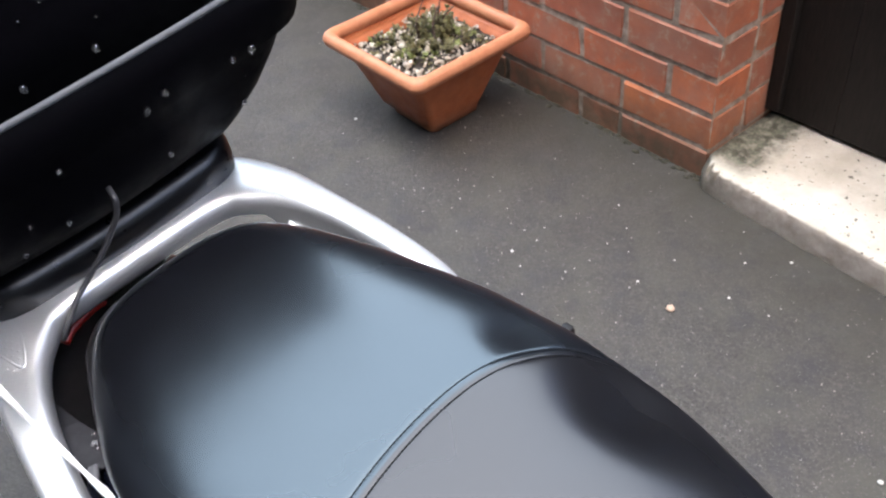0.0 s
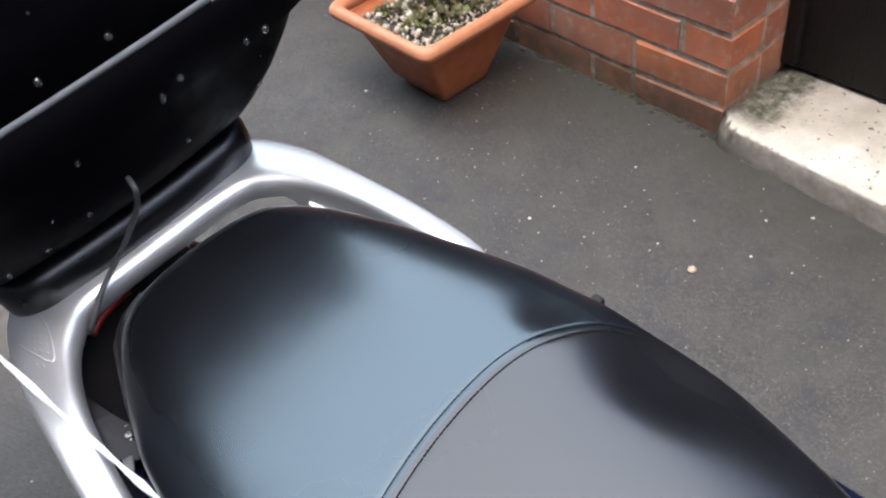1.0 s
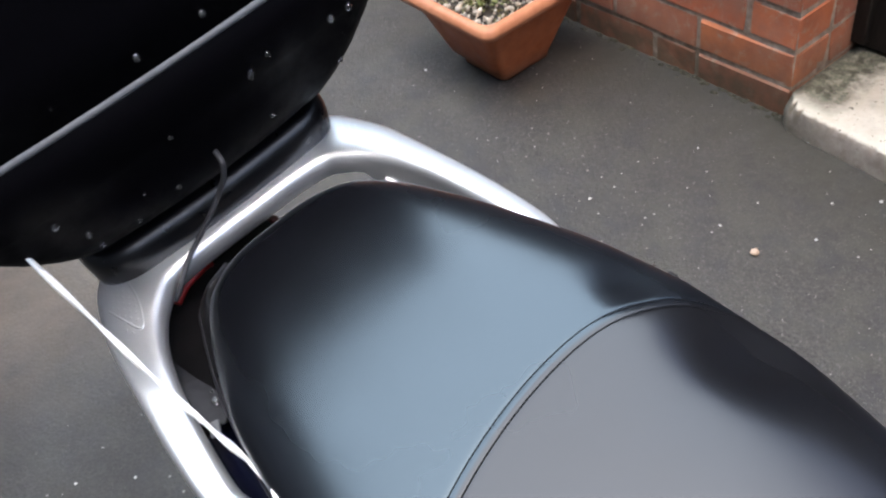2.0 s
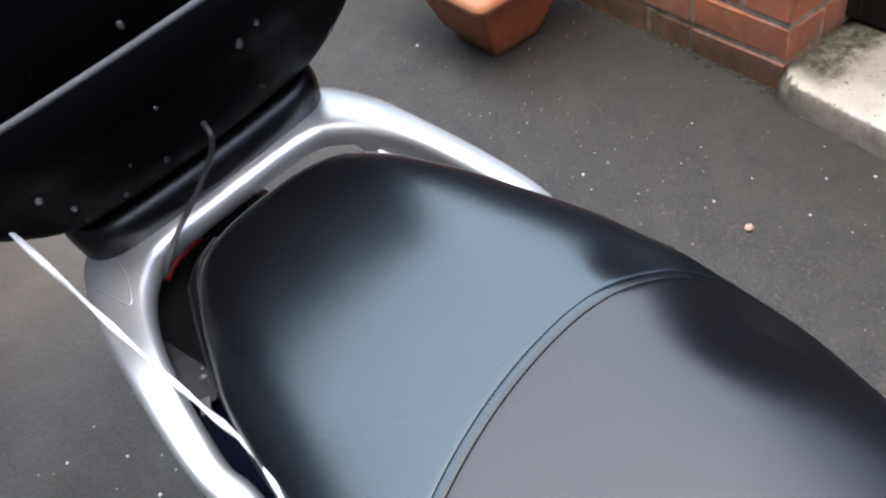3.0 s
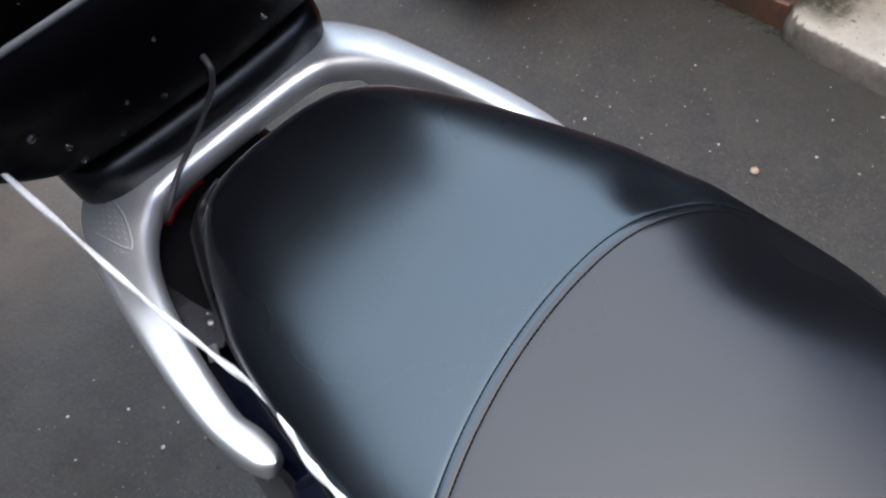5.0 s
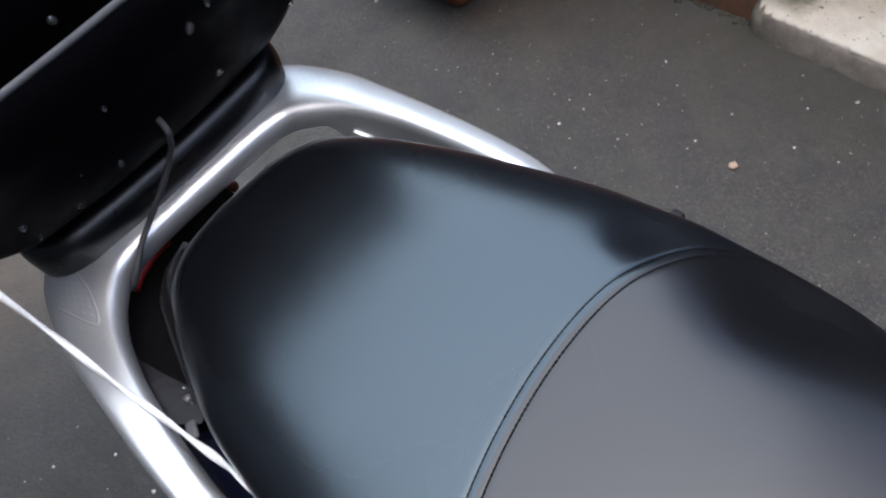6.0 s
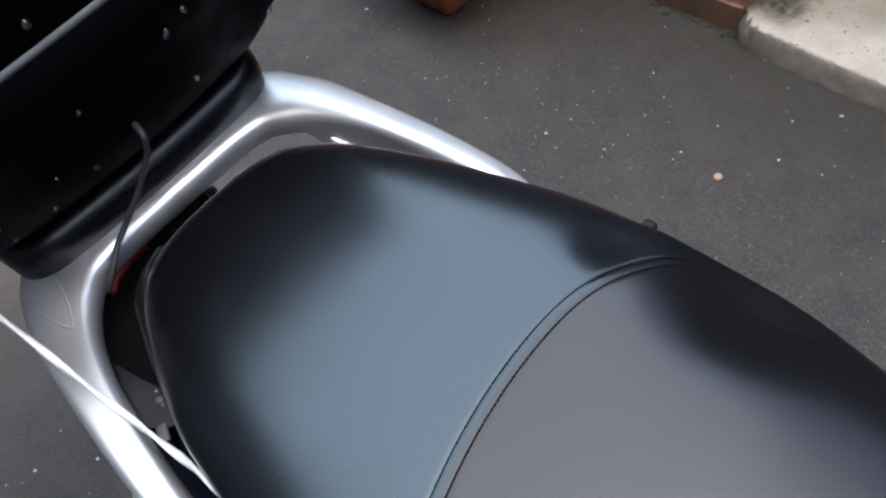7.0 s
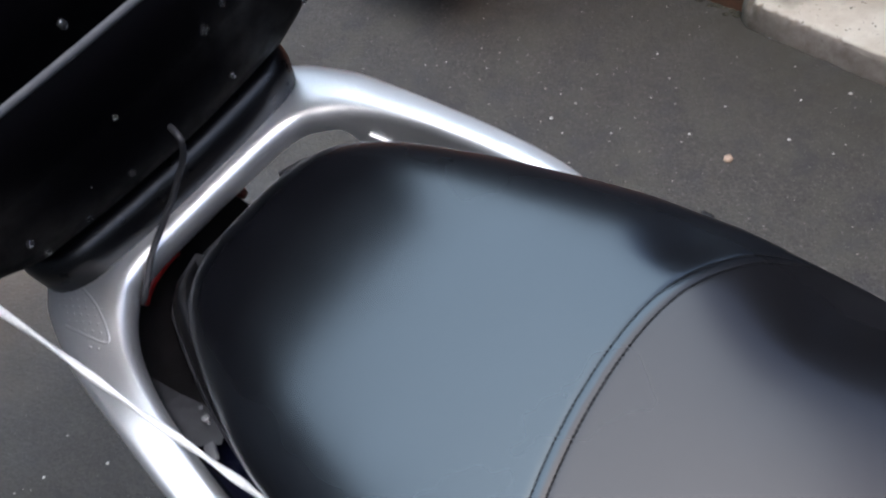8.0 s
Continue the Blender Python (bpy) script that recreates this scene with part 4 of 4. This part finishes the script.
wire("cable", "dark grey cable hanging from the top box over the rail", "cable",
     [(-0.124, 0.001, 0.070), (-0.1075, -0.0015, 0.0665), (-0.107, -0.003, 0.060), (-0.1125, -0.0060, 0.048), (-0.119, -0.014, 0.034), (-0.1225, -0.0255, 0.021), (-0.126, -0.040, 0.008), (-0.1235, -0.053, 0.001), (-0.1178, -0.0655, -0.0062), (-0.1175, -0.0710, -0.0120), (-0.1205, -0.0745, -0.0180)], 0.0019, CABLE)
wire("white_cord", "twisted white cord from the top box across the rail", "cord",
     [(-0.132, -0.1315, 0.0925), (-0.124, -0.130, 0.083), (-0.101, -0.1263, 0.057), (-0.078, -0.1226, 0.031), (-0.0476, -0.1196, 0.0190), (-0.020, -0.1160, 0.0080), (0.010, -0.1125, 0.0050), (0.035, -0.1100, 0.0085), (0.058, -0.1083, 0.0155), (0.077, -0.1080, 0.0200), (0.0894, -0.1098, 0.0245), (0.1078, -0.1136, 0.0250), (0.125, -0.1150, 0.0275), (0.1434, -0.1150, 0.0300), (0.165, -0.116, 0.0310), (0.22, -0.124, 0.024), (0.28, -0.125, 0.012)], 0.0023, CORD, flat=0.6, twist=30.0)


# ---------------------------------------------------------------- loose stones
def stone(name, label, x, y, r, material, squash=0.6):
    bm = bmesh.new()
    bmesh.ops.create_icosphere(bm, subdivisions=2, radius=r)
    for v in bm.verts:
        v.co *= 1 + 0.5 * noise.noise(v.co * (1.7 / r) + Vector((x * 9, y * 9, 0)))
        v.co.z *= squash
    ob = part(name, bm, material, m=Matrix.Translation((x, y, r * squash * 0.75)))
    tagged(ob, label, "pebble", "stone chips on the asphalt" if name == "stone_chip" else "")


TAN = plain("tan_stone", (0.48, 0.34, 0.25), 0.8, 0, 300, 0.2, 0.3)
PALE = plain("pale_stone", (0.55, 0.53, 0.49), 0.7, 0, 300, 0.15, 0.2)
stone("pebble", "small tan pebble on the asphalt", 0.187, -0.344, 0.0078, TAN)
for x, y, r in ((-0.125, -0.432, 0.006), (0.077, -0.038, 0.0055), (-0.725, -0.363, 0.006), (0.267, -0.097, 0.0055), (0.10, -0.329, 0.004), (0.242, -0.25, 0.0045), (0.208, -0.155, 0.004), (-0.26, -1.452, 0.0045), (-0.2, -1.373, 0.004), (-0.098, -1.365, 0.006), (0.62, -0.41, 0.007)):
    stone("stone_chip", "small pale stone chip lying on asphalt", x, y, r * 0.58, PALE, 0.5)


SPECKS = [(-0.273, -0.158), (-0.152, -0.371), (-0.113, -0.376), (-0.13, -0.291), (-0.012, -0.229), (0.036, -0.279), (0.1, -0.352), (0.112, -0.238), (0.155, -0.084), (0.316, -0.239), (0.321, -0.21), (-0.009, -0.289), (-0.012, -0.402), (-0.161, -1.33), (-0.273, -1.496), (-0.272, -1.511), (-0.179, -1.476), (-0.12, -1.326), (-0.257, -1.476), (-0.366, -1.48), (-0.307, -1.312), (-0.293, -1.39)]
for n, (x, y) in enumerate(SPECKS):
    stone("stone_chip", "tiny pale stone chip lying on asphalt", x, y, 0.0015 + 0.0009 * ((n * 7) % 5) / 4, GRANITE, 0.5)


def make_wall_moss():
    """Low cushions of moss and dirt where the wall and the step meet the yard."""
    rng = random.Random(31)
    bm = bmesh.new()
    for _ in range(240):
        x = rng.uniform(-1.2, 0.01)
        if noise.noise((x * 7, 0, 3)) < rng.uniform(-0.5, 0.4):
            continue
        r = rng.uniform(0.003, 0.008)
        m = Matrix.Translation((x, -0.002 - abs(rng.gauss(0, 0.009)), 0.0)) @ Matrix.Diagonal((r * rng.uniform(1, 2.2), r, r * rng.uniform(0.3, 0.7), 1))
        bmesh.ops.create_icosphere(bm, subdivisions=1, radius=1, matrix=m)
    tagged(part("moss", bm, MOSS), "dull green moss and dirt along the wall foot", "moss", kind="stuff")


MOSS = plain("wall_moss", (0.040, 0.035, 0.020), 0.95, 0, 220, 0.5, 0.9)
make_wall_moss()


def make_grit():
    rng = random.Random(21)
    bm = bmesh.new()
    verts, faces = [], []
    for _ in range(9000):
        x, y = rng.uniform(-1.6, 1.2), rng.uniform(-2.1, -0.01)
        r = 0.0006 + 0.0020 * rng.random() ** 3
        if noise.noise((x * 3, y * 3, 7)) < rng.uniform(-0.6, 0.3):
            continue
        a = rng.uniform(0, 6.28)
        base = len(verts)
        for k in range(4):
            b = a + k * math.pi / 2 + rng.uniform(-0.3, 0.3)
            q = r * rng.uniform(0.7, 1.5)
            verts.append((x + q * math.cos(b), y + q * math.sin(b), -0.001))
        verts.append((x, y, r * rng.uniform(0.5, 1.1) + 0.001))
        faces += [(base + k, base + (k + 1) % 4, base + 4) for k in range(4)]
    me = bpy.data.meshes.new("grit")
    me.from_pydata(verts, [], faces)
    me.materials.append(GRIT)
    bm.free()
    tagged(new("grit", me), "fine pale grit strewn over the asphalt", "grit", kind="stuff")


make_grit()


# ---------------------------------------------------------------- bricks of the house wall
def lay_wall():
    rng = random.Random(8)
    rows = 9
    for c in range(rows):
        z = Z0 + COURSE * (c + 0.5)
        x, k = 0.0, 0
        while x > -1.75:
            if c == 0:
                kind = "header" if k == 1 else "stretcher"
            elif c % 2 == 0:
                kind = "header" if k in (0, 5) else "stretcher"
            else:
                kind = "stretcher"
            length = PITCH if kind == "stretcher" else 0.118
            m = pose(x - length / 2 + JOINT / 2, 0.054 + rng.uniform(-0.0012, 0.0002), z + rng.uniform(-0.0015, 0.0015), rng.uniform(-0.25, 0.25), rng.uniform(-0.4, 0.4), rng.uniform(-0.18, 0.18))
            lay_brick(WALL, kind, rng.randrange(4), m)
            x -= length
            k += 1
        # reveal of the doorway
        lay_brick(WALL, "header", rng.randrange(4), pose(-0.0545, 0.1695, z, 0, 0, 90))


lay_wall()
